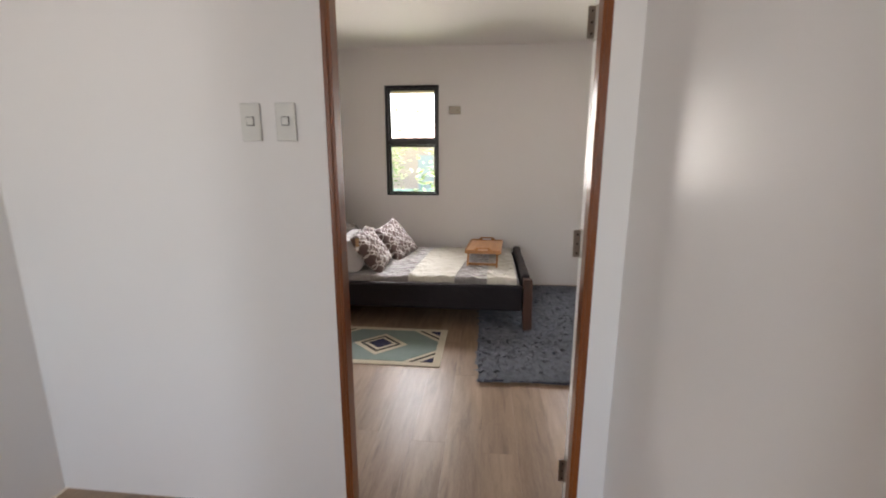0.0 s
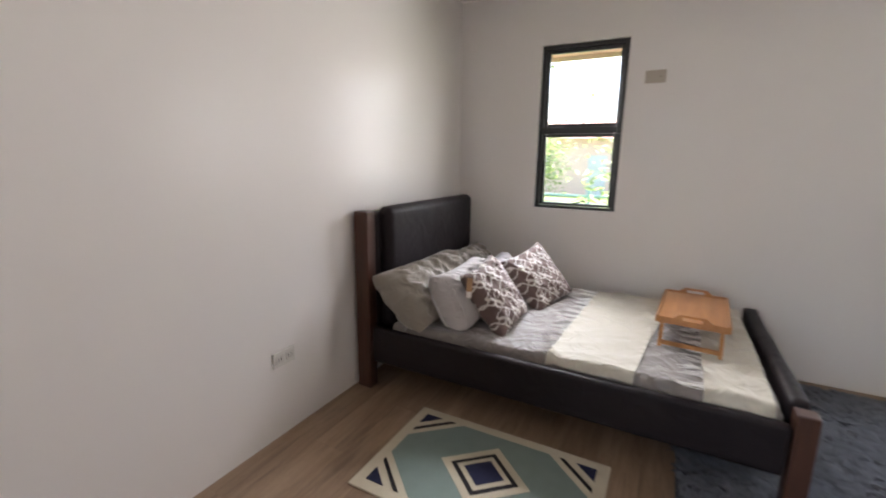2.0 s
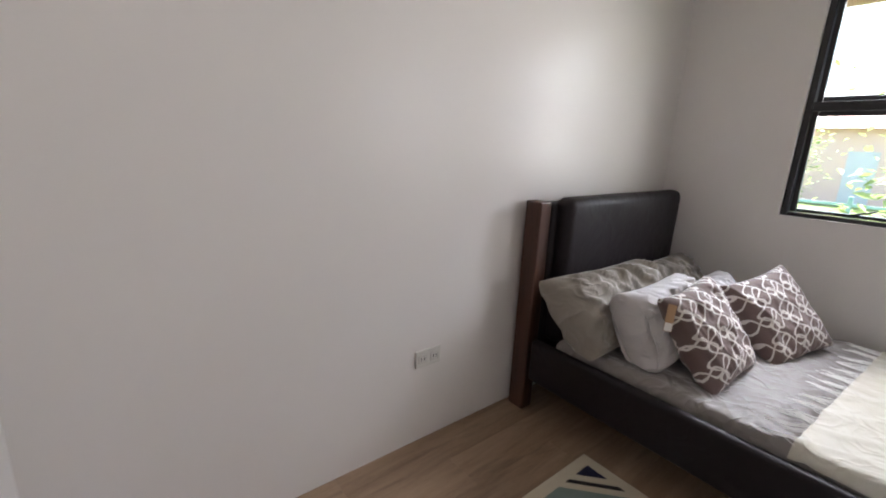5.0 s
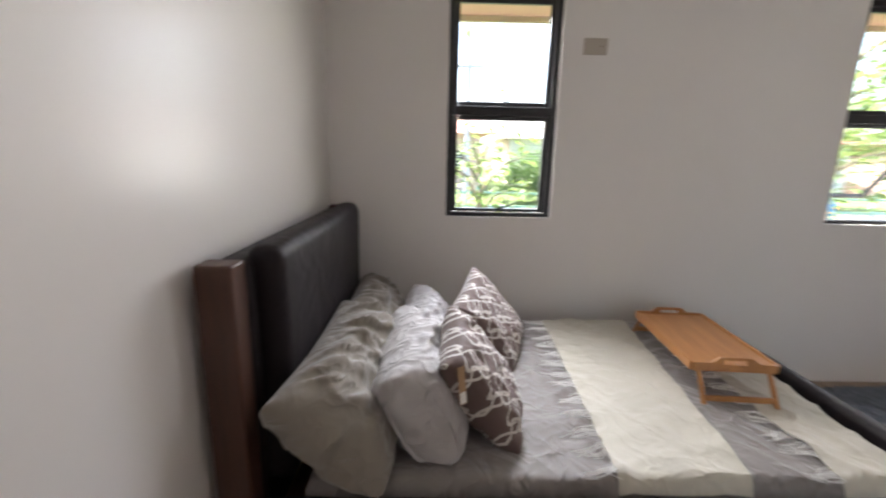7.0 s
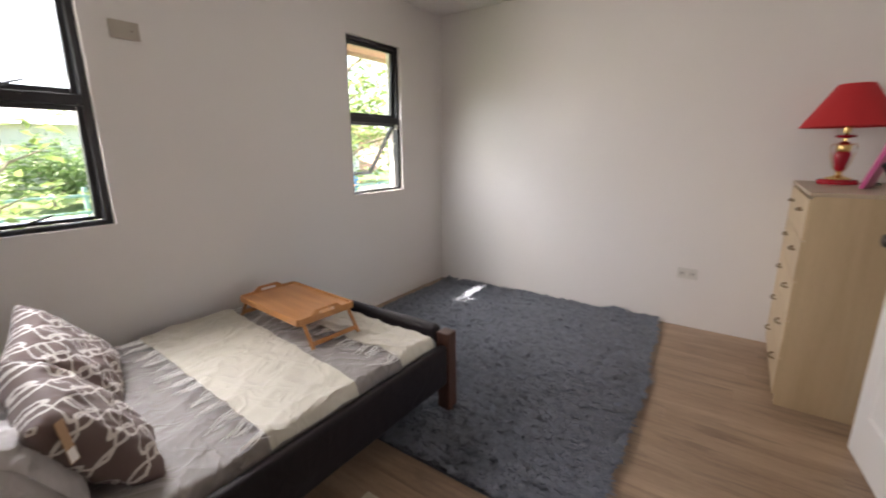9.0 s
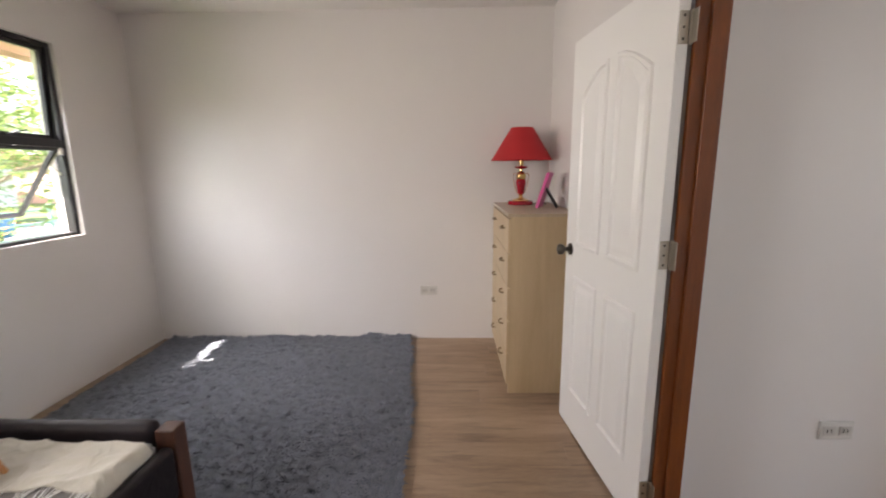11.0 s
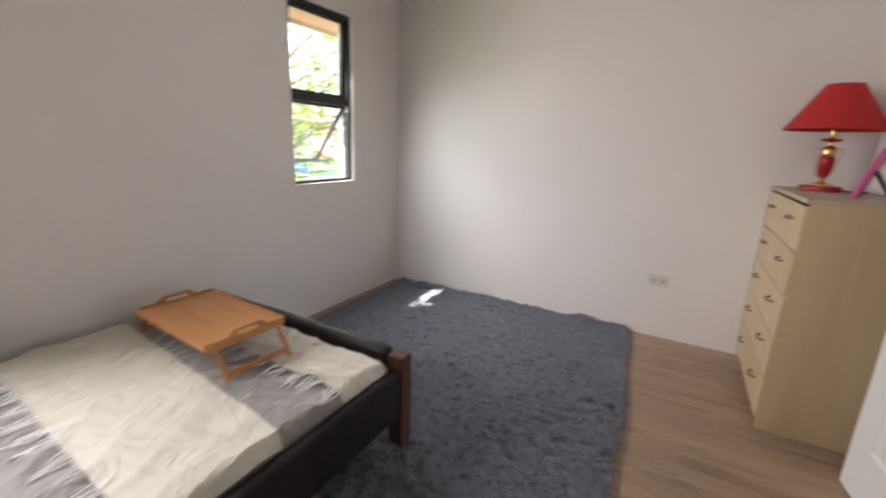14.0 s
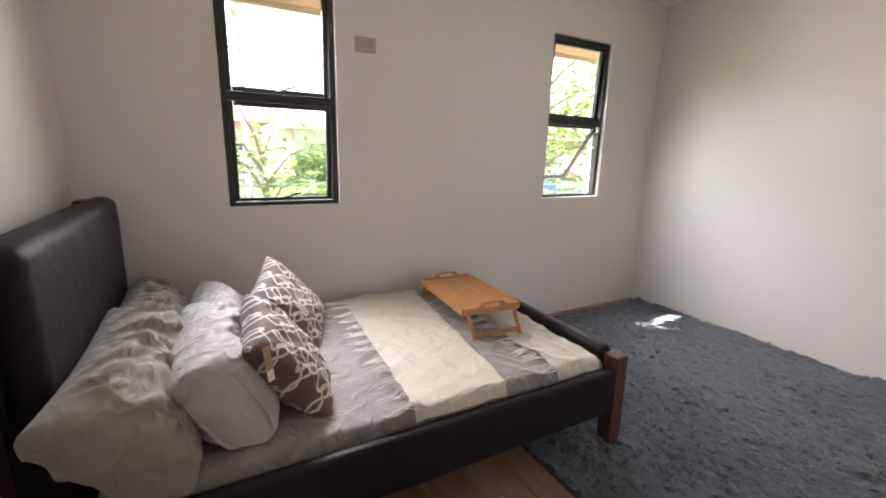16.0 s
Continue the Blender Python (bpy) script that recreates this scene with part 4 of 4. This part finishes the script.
def table_lamp():
    """A red lamp: stepped base, brass collars, glazed urn with two wire handles, wide cone shade."""
    l = thing("table_lamp", (2.40, 2.170, 1.166), "red table lamp with cone shade and brass urn base", "lamp")
    part("base", lathe([(0.093, 0), (0.095, 0.006), (0.095, 0.022), (0.088, 0.028), (0.03, 0.029)]), REDGLAZE, l, "glossy red disc", True)
    part("foot", lathe([(0.062, 0.029), (0.060, 0.036), (0.035, 0.044), (0.016, 0.052), (0.013, 0.066), (0.02, 0.074)]), BRASS, l, "polished brass", True)
    part("urn", lathe([(0.014, 0.074), (0.024, 0.09), (0.034, 0.13), (0.038, 0.165), (0.034, 0.185), (0.03, 0.188)]), REDGLAZE, l, "glossy red urn", True)
    part("collar", lathe([(0.030, 0.188), (0.034, 0.195), (0.034, 0.222), (0.026, 0.238), (0.010, 0.246), (0.010, 0.262)]), BRASS, l, "polished brass", True)
    part("drip_dish", lathe([(0.012, 0.262), (0.045, 0.270), (0.048, 0.276), (0.04, 0.282), (0.012, 0.284)]), REDGLAZE, l, "dark red dish", True)
    part("socket", lathe([(0.012, 0.284), (0.016, 0.30), (0.016, 0.36), (0.010, 0.37)]), BRASS, l, "", True)
    for s in (-1, 1):
        pts = [(0, s * r, z) for r, z in ((0.030, 0.225), (0.050, 0.232), (0.058, 0.215), (0.052, 0.18), (0.045, 0.14), (0.034, 0.10), (0.020, 0.078))]
        part("urn_handle", tube(pts, 0.003), BRASS, l, "thin brass wire handle", True)
    shade = bmesh.new()
    n = 48
    prof = [(0.222, 0.328), (0.080, 0.560), (0.078, 0.560), (0.220, 0.328)]
    rings = [[shade.verts.new((r * math.cos(2 * math.pi * i / n), r * math.sin(2 * math.pi * i / n), z)) for i in range(n)] for r, z in prof]
    for a, b in zip(rings, rings[1:] + rings[:1]):
        for i in range(n):
            shade.faces.new((a[i], a[(i + 1) % n], b[(i + 1) % n], b[i]))
    sh = part("shade", shade, REDSHADE, l, "red fabric cone shade", True)
    part("shade_ring", tube([(0.222 * math.cos(a * math.pi / 24), 0.222 * math.sin(a * math.pi / 24), 0.328) for a in range(49)], 0.003), REDSHADE, sh)
    part("shade_carrier", rod((-0.078, 0, 0.552), (0.078, 0, 0.552), 0.002), BRASS, sh)
    pts = [(-0.02, -0.09, 0.008), (-0.06, -0.12, 0.006), (-0.10, -0.10, 0.006), (-0.12, -0.13, 0.012), (-0.08, -0.15, 0.006), (-0.11, -0.17, 0.010),
           (-0.06, -0.16, 0.016), (-0.09, -0.13, 0.020), (-0.03, -0.14, 0.006), (0.06, -0.18, 0.005), (0.12, -0.21, 0.005)]
    fine = []
    for i in range(len(pts) - 1):
        for k in range(6):
            f = k / 6
            q = [Vector(pts[max(0, min(len(pts) - 1, i + o))]) for o in (-1, 0, 1, 2)]
            fine.append(0.5 * (2 * q[1] + (q[2] - q[0]) * f + (2 * q[0] - 5 * q[1] + 4 * q[2] - q[3]) * f * f + (3 * q[1] - q[0] - 3 * q[2] + q[3]) * f ** 3))
    part("cord", tube(fine, 0.003, 6), BLACKPLASTIC, l, "black power cord in a loose coil")


table_lamp()

pf = thing("picture_frame", (2.12, 2.09, 1.166), "pink standing picture frame on the dresser", "picture frame", rz=-22)
fr = box(-0.09, 0.09, -0.011, 0.011, 0, 0.245, 0.005)
fo = part("frame", fr, PINK, pf)
fo.matrix_basis = pose(0, 0, 0.003, 17, 0, 0)
part("picture", box(-0.070, 0.070, 0.0112, 0.0122, 0.020, 0.225), PAPER, fo, "pale picture behind the frame")
st = part("stand", box(-0.025, 0.025, -0.007, 0.007, 0, 0.165, 0.002, 1), BLACKPLASTIC, pf, "black strut")
st.matrix_basis = pose(0, -0.125, 0.002, -31, 0, 0)


# ---- patterned mat ----
def mat_rug():
    """A small cream-bordered mat: teal field, nested diamond, striped corners."""
    w, h = 1.005, 0.66
    m = thing("floor_mat", (-0.498, 3.41, 0), "cream-bordered teal mat with a navy diamond on the floor", "rug")
    b = box(-w / 2, w / 2, -h / 2, h / 2, 0, 0.009, 0.004)
    part("border", b, MATCREAM, m, "cream pile")
    fx, fy, cx, cy = w / 2 - 0.055, h / 2 - 0.055, 0.22, 0.20
    part("field", prism([(-fx + cx, -fy), (fx - cx, -fy), (fx, -fy + cy), (fx, fy - cy), (fx - cx, fy), (-fx + cx, fy), (-fx, fy - cy), (-fx, -fy + cy)], 0.005, 0.0105), MATTEAL, m, "grey-teal pile")
    for r, mt, z, nm in ((0.205, MATCREAM, 0.0122, "diamond_rim"), (0.155, MATBLACK, 0.0139, "diamond_band"), (0.125, MATCREAM, 0.0156, "diamond_line"), (0.092, MATNAVY, 0.0173, "diamond")):
        part(nm, prism([(-r * 1.05, 0), (0, -r * 0.94), (r * 1.05, 0), (0, r * 0.94)], 0.006, z), mt, m)
    for sx in (-1, 1):
        for sy in (-1, 1):
            def corner(a, b2, z, mt, nm):
                o = [(fx - cx * a, fy), (fx - cx * b2, fy), (fx, fy - cy * b2), (fx, fy - cy * a)]
                if b2 <= 0.0:
                    o = [(fx - cx * a, fy), (fx, fy), (fx, fy - cy * a)]
                o = [(sx * px, sy * py) for px, py in o]
                if sx * sy < 0:
                    o = o[::-1]
                part(nm, prism(o, 0.005, z), mt, m)
            corner(0.78, 0.66, 0.0112, MATBLACK, "corner_stripe")
            corner(0.42, 0.0, 0.0112, MATNAVY, "corner_triangle")
    return m


mat_rug()


# ---- shag rug ----
def shag_rug():
    """A thick grey shag rug with a wavering edge, running under the foot of the bed to the far wall."""
    x0, x1, y0, y1 = 0.27, 2.60, 2.93, 5.11
    rug = thing("shag_rug", (0, 0, 0), "large grey shag rug with a wavy edge on the floor", "rug")

    def place(u, v):
        x = x0 + (x1 - x0) * u + 0.018 * noise.noise(Vector((v * 6, 1.5, 0))) * (abs(2 * u - 1)) + (0.03 * (1 - v) ** 6) * u
        y = y0 + (y1 - y0) * v + 0.022 * noise.noise(Vector((u * 6, 4.5, 0))) * (abs(2 * v - 1)) + 0.12 * u * u * (1 - v) ** 2
        return x, y

    def height(u, v):
        z = 0.012 + 0.008 * noise.noise(Vector((u * 9, v * 9, 2.2)))
        ruck = max(0.0, 1 - (1 - u) / 0.05)
        z += 0.03 * ruck * max(0, 0.3 + noise.noise(Vector((v * 9, 0, 9.1))))
        z += 0.012 * math.exp(-((u - 0.06 - 0.05 * v) / 0.012) ** 2) * (1 if v < 0.4 else 0)
        return max(0.006, z)

    n = 60
    verts = [(*place(i / n, j / n), height(i / n, j / n)) for i in range(n + 1) for j in range(n + 1)]
    faces = [(i * (n + 1) + j, (i + 1) * (n + 1) + j, (i + 1) * (n + 1) + j + 1, i * (n + 1) + j + 1) for i in range(n) for j in range(n)]
    k = len(verts)
    rim = [i * (n + 1) for i in range(n + 1)] + [n * (n + 1) + j for j in range(1, n + 1)] + [i * (n + 1) + n for i in range(n - 1, -1, -1)] + [j for j in range(n - 1, 0, -1)]
    verts += [(verts[i][0], verts[i][1], 0.0015) for i in rim]
    faces += [(rim[a], rim[(a + 1) % len(rim)], k + (a + 1) % len(rim), k + a) for a in range(len(rim))]
    faces.append(tuple(k + a for a in range(len(rim)))[::-1])
    loose("backing", verts, faces, RUGBACK, rug, "dense grey backing", "", True)
    rs = np.random.RandomState(4)
    count = 125000
    V = np.zeros((count, 6, 3))
    for c in range(count):
        u, v = rs.rand(2)
        x, y = place(u, v)
        z = height(u, v) - 0.003 + 0.009 * noise.noise(Vector((x * 26 + y * 8, y * 15 - x * 5, 1.7)))
        p = Vector((x * 9, y * 9, 0))
        ang = -1.2 + 1.5 * noise.noise(p * 2.2) + 1.3 * noise.noise(p * 0.25 + Vector((9, 0, 0))) + rs.normal() * 0.3
        L = (0.032 + 0.014 * rs.rand()) * (1 + 0.4 * noise.noise(p * 2.4 + Vector((3, 3, 5))))
        lie = 0.9 + 0.58 * noise.noise(p * 2.4 + Vector((0, 7, 0)))
        wd = 0.0028 + 0.0014 * rs.rand()
        dx, dy = math.cos(ang), math.sin(ang)
        mx, my, mz = x + dx * L * 0.38 * lie, y + dy * L * 0.38 * lie, z + L * 0.5
        tx, ty, tz = x + dx * L * 0.95 * lie, y + dy * L * 0.95 * lie, z + L * (1.0 - 0.72 * lie) + 0.003
        V[c] = ((x - dy * wd, y + dx * wd, z), (x + dy * wd, y - dx * wd, z), (mx + dy * wd, my - dx * wd, mz), (mx - dy * wd, my + dx * wd, mz),
                (tx + dy * wd * 0.35, ty - dx * wd * 0.35, tz), (tx - dy * wd * 0.35, ty + dx * wd * 0.35, tz))
    base = np.arange(count)[:, None] * 6
    F = np.concatenate([base + np.array([0, 1, 2, 3]), base + np.array([3, 2, 4, 5])])
    loose("shag", V.reshape(-1, 3).tolist(), F.tolist(), SHAG, rug, "long grey pile lying in clumps", "stuff", False)


shag_rug()


# ---- outdoors ----
GZ = -0.35
tagged(part("ground", box(-260, 260, 5.9, 420, GZ - 0.3, GZ), GRASS), "grass ground reaching to the horizon", "ground", kind="structure")
tagged(part("ground_yard", box(-260, 260, -260, 5.9, GZ - 0.3, GZ), ROAD), "concrete yard under the house", "ground", kind="structure")
tagged(part("foundation", box(XL - 0.15, XR + 0.15, -2.22, YB + 0.16, GZ - 0.1, -0.03), OUTWALL), "rendered house footing", "foundation", kind="structure")
tagged(part("road", box(-200, 200, 13.0, 18.0, GZ, GZ + 0.02), ROAD), "pale concrete road", "road", kind="structure")


def leaves(name, clumps, per, size, spread, mat, parent, seed, droop=0.5):
    """Many small pointed leaves gathered in clumps."""
    rs = np.random.RandomState(seed)
    verts, faces = [], []
    for cx, cy, cz in clumps:
        for _ in range(per):
            p = Vector((cx, cy, cz)) + Vector(rs.normal(size=3).tolist()) * spread
            a = rs.rand() * 6.283
            d = Vector((math.cos(a), math.sin(a), -droop * rs.rand() + 0.15)).normalized()
            s = d.cross(Vector((0, 0, 1))).normalized()
            s = (s + Vector((0, 0, rs.normal() * 0.5))).normalized()
            L = size * (0.6 + 0.8 * rs.rand())
            k = len(verts)
            verts += [tuple(p), tuple(p + d * L * 0.45 + s * L * 0.2), tuple(p + d * L - Vector((0, 0, L * 0.15))), tuple(p + d * L * 0.45 - s * L * 0.2)]
            faces.append((k, k + 1, k + 2, k + 3))
    return loose(name, verts, faces, mat, parent, "", "stuff")


def tree(x, y, h, reach, seed, label, per=70, size=0.13, clump=0.28, mat=None, low=0.35):
    rs = random.Random(seed)
    t = thing("tree", (x, y, GZ), label, "tree")
    bm = rod((0, 0, 0), (0.05, 0.02, h * 0.5), 0.02 * h, 0.012 * h, 10)
    tips = []
    for k in range(9):
        a, z = k * 2.4 + rs.random(), h * (low * 0.8 + 0.55 * k / 9)
        r = reach * (0.55 + 0.45 * rs.random())
        b0, b1 = Vector((0.03, 0.01, z * 0.85)), Vector((r * math.cos(a), r * math.sin(a), z + h * 0.12))
        rod(b0, (b0 + b1) / 2 + Vector((0, 0, 0.12)), 0.009 * h, 0.006 * h, 7, bm)
        rod((b0 + b1) / 2 + Vector((0, 0, 0.12)), b1, 0.006 * h, 0.002 * h, 7, bm)
        tips += [b1, (b0 + b1) / 2 + Vector((rs.uniform(-0.3, 0.3), rs.uniform(-0.3, 0.3), 0.2)), b1 + Vector((rs.uniform(-0.5, 0.5), rs.uniform(-0.5, 0.5), rs.uniform(-0.5, 0.3)))]
    part("trunk", bm, BARK, t)
    leaves("crown", [tuple(q) for q in tips], per, size, clump, mat or LEAF, t, seed)
    return t


tree(4.0, 8.7, 4.3, 1.9, 5, "leafy tree with long pale green leaves by the window", 95, 0.19, 0.34, low=0.3)
tree(-0.35, 8.6, 2.5, 0.8, 9, "young leafy tree with pale green leaves", 15, 0.17, 0.24)
# added, mostly above the view: its crown blocks the sun at the first window
tree(-2.0, 7.2, 5.6, 1.25, 23, "added tall tree whose dense crown keeps sun off the first window", 240, 0.17, 0.30, low=0.72)
tree(2.7, 19.8, 2.0, 1.2, 27, "rounded bushy tree across the road", 170, 0.16, 0.3, LEAFDARK, 0.2)
tree(-5.5, 19.5, 3.2, 1.7, 12, "bushy tree across the road", 160, 0.2, 0.4)
tree(6.5, 22, 3.6, 2.2, 14, "bushy tree beside the far houses", 160, 0.25, 0.5)
tree(13, 19, 4.6, 2.4, 17, "bushy tree across the road", 160, 0.25, 0.5)
tree(-13, 21, 4.2, 2.4, 19, "bushy tree across the road", 160, 0.25, 0.5)


def bush(x, y, r, seed, flower=False):
    b = thing("bush", (x, y, GZ), "low garden bush with orange flowers" if flower else "low green garden bush", "bush", "garden bushes")
    rs = random.Random(seed)
    stem = bmesh.new()
    cl = []
    for _ in range(10):
        p = Vector((rs.uniform(-r, r), rs.uniform(-r, r), rs.uniform(0.2, 1.1) * r))
        rod((0, 0, 0), p, 0.012, 0.006, 6, stem)
        cl.append(tuple(p))
    part("stems", stem, BARK, b)
    leaves("foliage", cl, 60, 0.10, r * 0.28, LEAFDARK if seed % 2 else LEAF, b, seed)
    if flower:
        leaves("flowers", [tuple(Vector(c) + Vector((0, 0, r * 0.25))) for c in cl[:6]], 8, 0.09, r * 0.2, ORANGEFLOWER, b, seed + 50)


for i, (bx_, by_, br_) in enumerate(((-3.2, 10.4, 0.5), (-1.7, 10.7, 0.45), (0.8, 10.5, 0.5), (2.2, 10.9, 0.55), (4.6, 10.3, 0.6), (6.4, 10.8, 0.6), (-5.2, 10.5, 0.6), (8.6, 10.6, 0.6))):
    bush(bx_, by_, br_, 30 + i, i in (2, 3, 5))


def fence(y, x0, x1):
    f = thing("fence", (0, y, GZ), "green painted rail fence along the road", "fence")
    x = x0
    while x <= x1:
        part("post", box(x - 0.03, x + 0.03, -0.03, 0.03, 0, 1.1, 0.004, 1), TEALPAINT, f)
        x += 1.5
    for z in (0.35, 0.65, 0.95):
        part("rail", box(x0, x1, -0.012, 0.012, z - 0.025, z + 0.025, 0.003, 1), TEALPAINT, f)


fence(12.2, -15, 21)


def house(x, y, w, d, h, wallmat, roofmat, label, rise=1.2):
    """A one-storey house with a gabled roof, door and windows to the road."""
    o = thing("house", (x, y, GZ), label, "house")
    part("wall", box(-w / 2, w / 2, 0, d, 0, h), wallmat, o)
    bm = bmesh.new()
    e = 0.5
    pts = [(-w / 2 - e, -e, h), (w / 2 + e, -e, h), (w / 2 + e, d + e, h), (-w / 2 - e, d + e, h), (-w / 2 - e, d / 2, h + rise), (w / 2 + e, d / 2, h + rise)]
    q = [bm.verts.new(p) for p in pts]
    for f in ((0, 1, 5, 4), (2, 3, 4, 5), (0, 4, 3), (1, 2, 5), (3, 2, 1, 0)):
        bm.faces.new([q[k] for k in f])
    part("roof", bm, roofmat, o)
    k = max(2, int(w / 2.6))
    for i in range(k):
        cx = -w / 2 + w * (i + 0.5) / k
        if i == k // 2:
            part("door", box(cx - 0.45, cx + 0.45, -0.04, 0.0, 0, 2.05), ROOFGREY, o)
            continue
        win = part("window", box(cx - 0.6, cx + 0.6, -0.05, 0.0, 0.95, 2.05), BLACKPLASTIC, o)
        for z in range(6):
            part("louvre", box(cx - 0.55, cx + 0.55, -0.09, -0.064, 1.03 + z * 0.17, 1.10 + z * 0.17), ROOFGREY, win)
        for s in (-0.3, 0.3):
            part("pane", box(cx + s - 0.26, cx + s + 0.26, -0.062, -0.045, 1.0, 2.0), CARGLASS, win)
    return o


house(-3.2, 25, 9, 7, 2.9, HOUSEPINK, ROOFRED, "salmon rendered house with a red sheet roof")
house(7.4, 29, 8, 7, 2.9, HOUSECREAM, ROOFGREY, "cream rendered house with a pale roof")
house(18, 27, 9, 7, 2.9, HOUSECREAM, ROOFRED, "cream rendered house with a red roof")
house(-17, 28, 9, 7, 2.9, HOUSECREAM, ROOFGREY, "cream rendered house with a pale roof across the road")
house(29, 26, 9, 7, 2.9, HOUSEPINK, ROOFGREY, "salmon rendered house with a pale roof")


def car(x, y):
    """A small blue car parked along the road."""
    c = thing("car", (x, y, GZ), "blue parked car at the roadside", "car")
    body = box(-1.9, 1.9, -0.8, 0.8, 0.28, 0.85, 0.12, 3)
    part("body", body, CARPAINT, c, "", True)
    cab = box(-1.0, 0.9, -0.68, 0.68, 0.85, 1.42, 0.10, 3)
    for v in cab.verts:
        if v.co.z > 1.2:
            v.co.x *= 0.78
            v.co.y *= 0.88
    part("cabin", cab, CARPAINT, c, "", True)
    for s in (-1, 1):
        part("side_window", box(-0.72, 0.62, s * 0.655 - 0.02, s * 0.655 + 0.02, 0.92, 1.25, 0.01, 1), CARGLASS, c)
    for wx in (-1.2, 1.2):
        for wy in (-0.72, 0.72):
            wh = part("wheel", rod((wx, wy - 0.09, 0.3), (wx, wy + 0.09, 0.3), 0.3, None, 24), RUBBER, c)
            part("rim", rod((wx, wy - 0.1, 0.3), (wx, wy + 0.1, 0.3), 0.18, None, 16), STEEL, wh)


car(7.2, 13.9)

pole = thing("utility_pole", (0.15, 18.4, GZ), "grey utility pole with a cross-arm and a street lamp", "utility pole")
part("pole", rod((0, 0, 0), (0, 0, 7.5), 0.11, 0.08, 12), POLE, pole)
part("cross_arm", box(-0.55, 0.55, -0.16, -0.09, 4.72, 4.82, 0.01, 1), POLE, pole)
for q in (-0.45, 0.45):
    part("insulator", lathe([(0.03, 4.82), (0.05, 4.86), (0.03, 4.90), (0.045, 4.94), (0.015, 4.97)], 10, (q, -0.12)), POLE, pole)
part("arm", rod((0, 0, 6.0), (1.3, -0.6, 6.4), 0.03), POLE, pole)
part("lamp_head", box(1.15, 1.6, -0.72, -0.5, 6.36, 6.46, 0.03), POLE, pole)
for zz in (6.6, 7.0, 7.3):
    part("wire", tube([(-45 + i * 4.5, 0, zz - 0.4 + 0.4 * abs(((i * 4.5 - 45) / 45))) for i in range(21)], 0.015, 5), BLACKPLASTIC, pole, "sagging black overhead wire")

# ---- floor boards ----
floor = tagged(part("floor", box(XL, XR, -2.1, YB, -0.03, -0.004), SCREED), "brown wood-look laminate floor boards", "floor", kind="structure")
shared = {}
PW, PL = 0.182, 1.22
rows_n = int((XR - XL) / PW) + 1
for i in range(rows_n):
    xa, xb = XL + i * PW, min(XL + (i + 1) * PW, XR)
    off = (i * 0.47) % 1.0 * PL
    y = YB
    first = True
    while y > -2.1:
        L = PL if not first else PL - off * 0.8
        first = False
        yb_ = max(-2.1, y - L)
        key = (round(xb - xa, 3), round(y - yb_, 3))
        if key not in shared:
            bm = box(0.0002, xb - xa - 0.0002, 0.0002, y - yb_ - 0.0002, -0.004, 0.0, 0.0005, 1)
            me = bpy.data.meshes.new("floor_board")
            bm.to_mesh(me)
            bm.free()
            me.materials.append(FLOOR)
            shared[key] = me
        ob = new("floor_board", shared[key])
        ob.location = (xa, yb_, 0)
        ob.parent = floor
        y = yb_
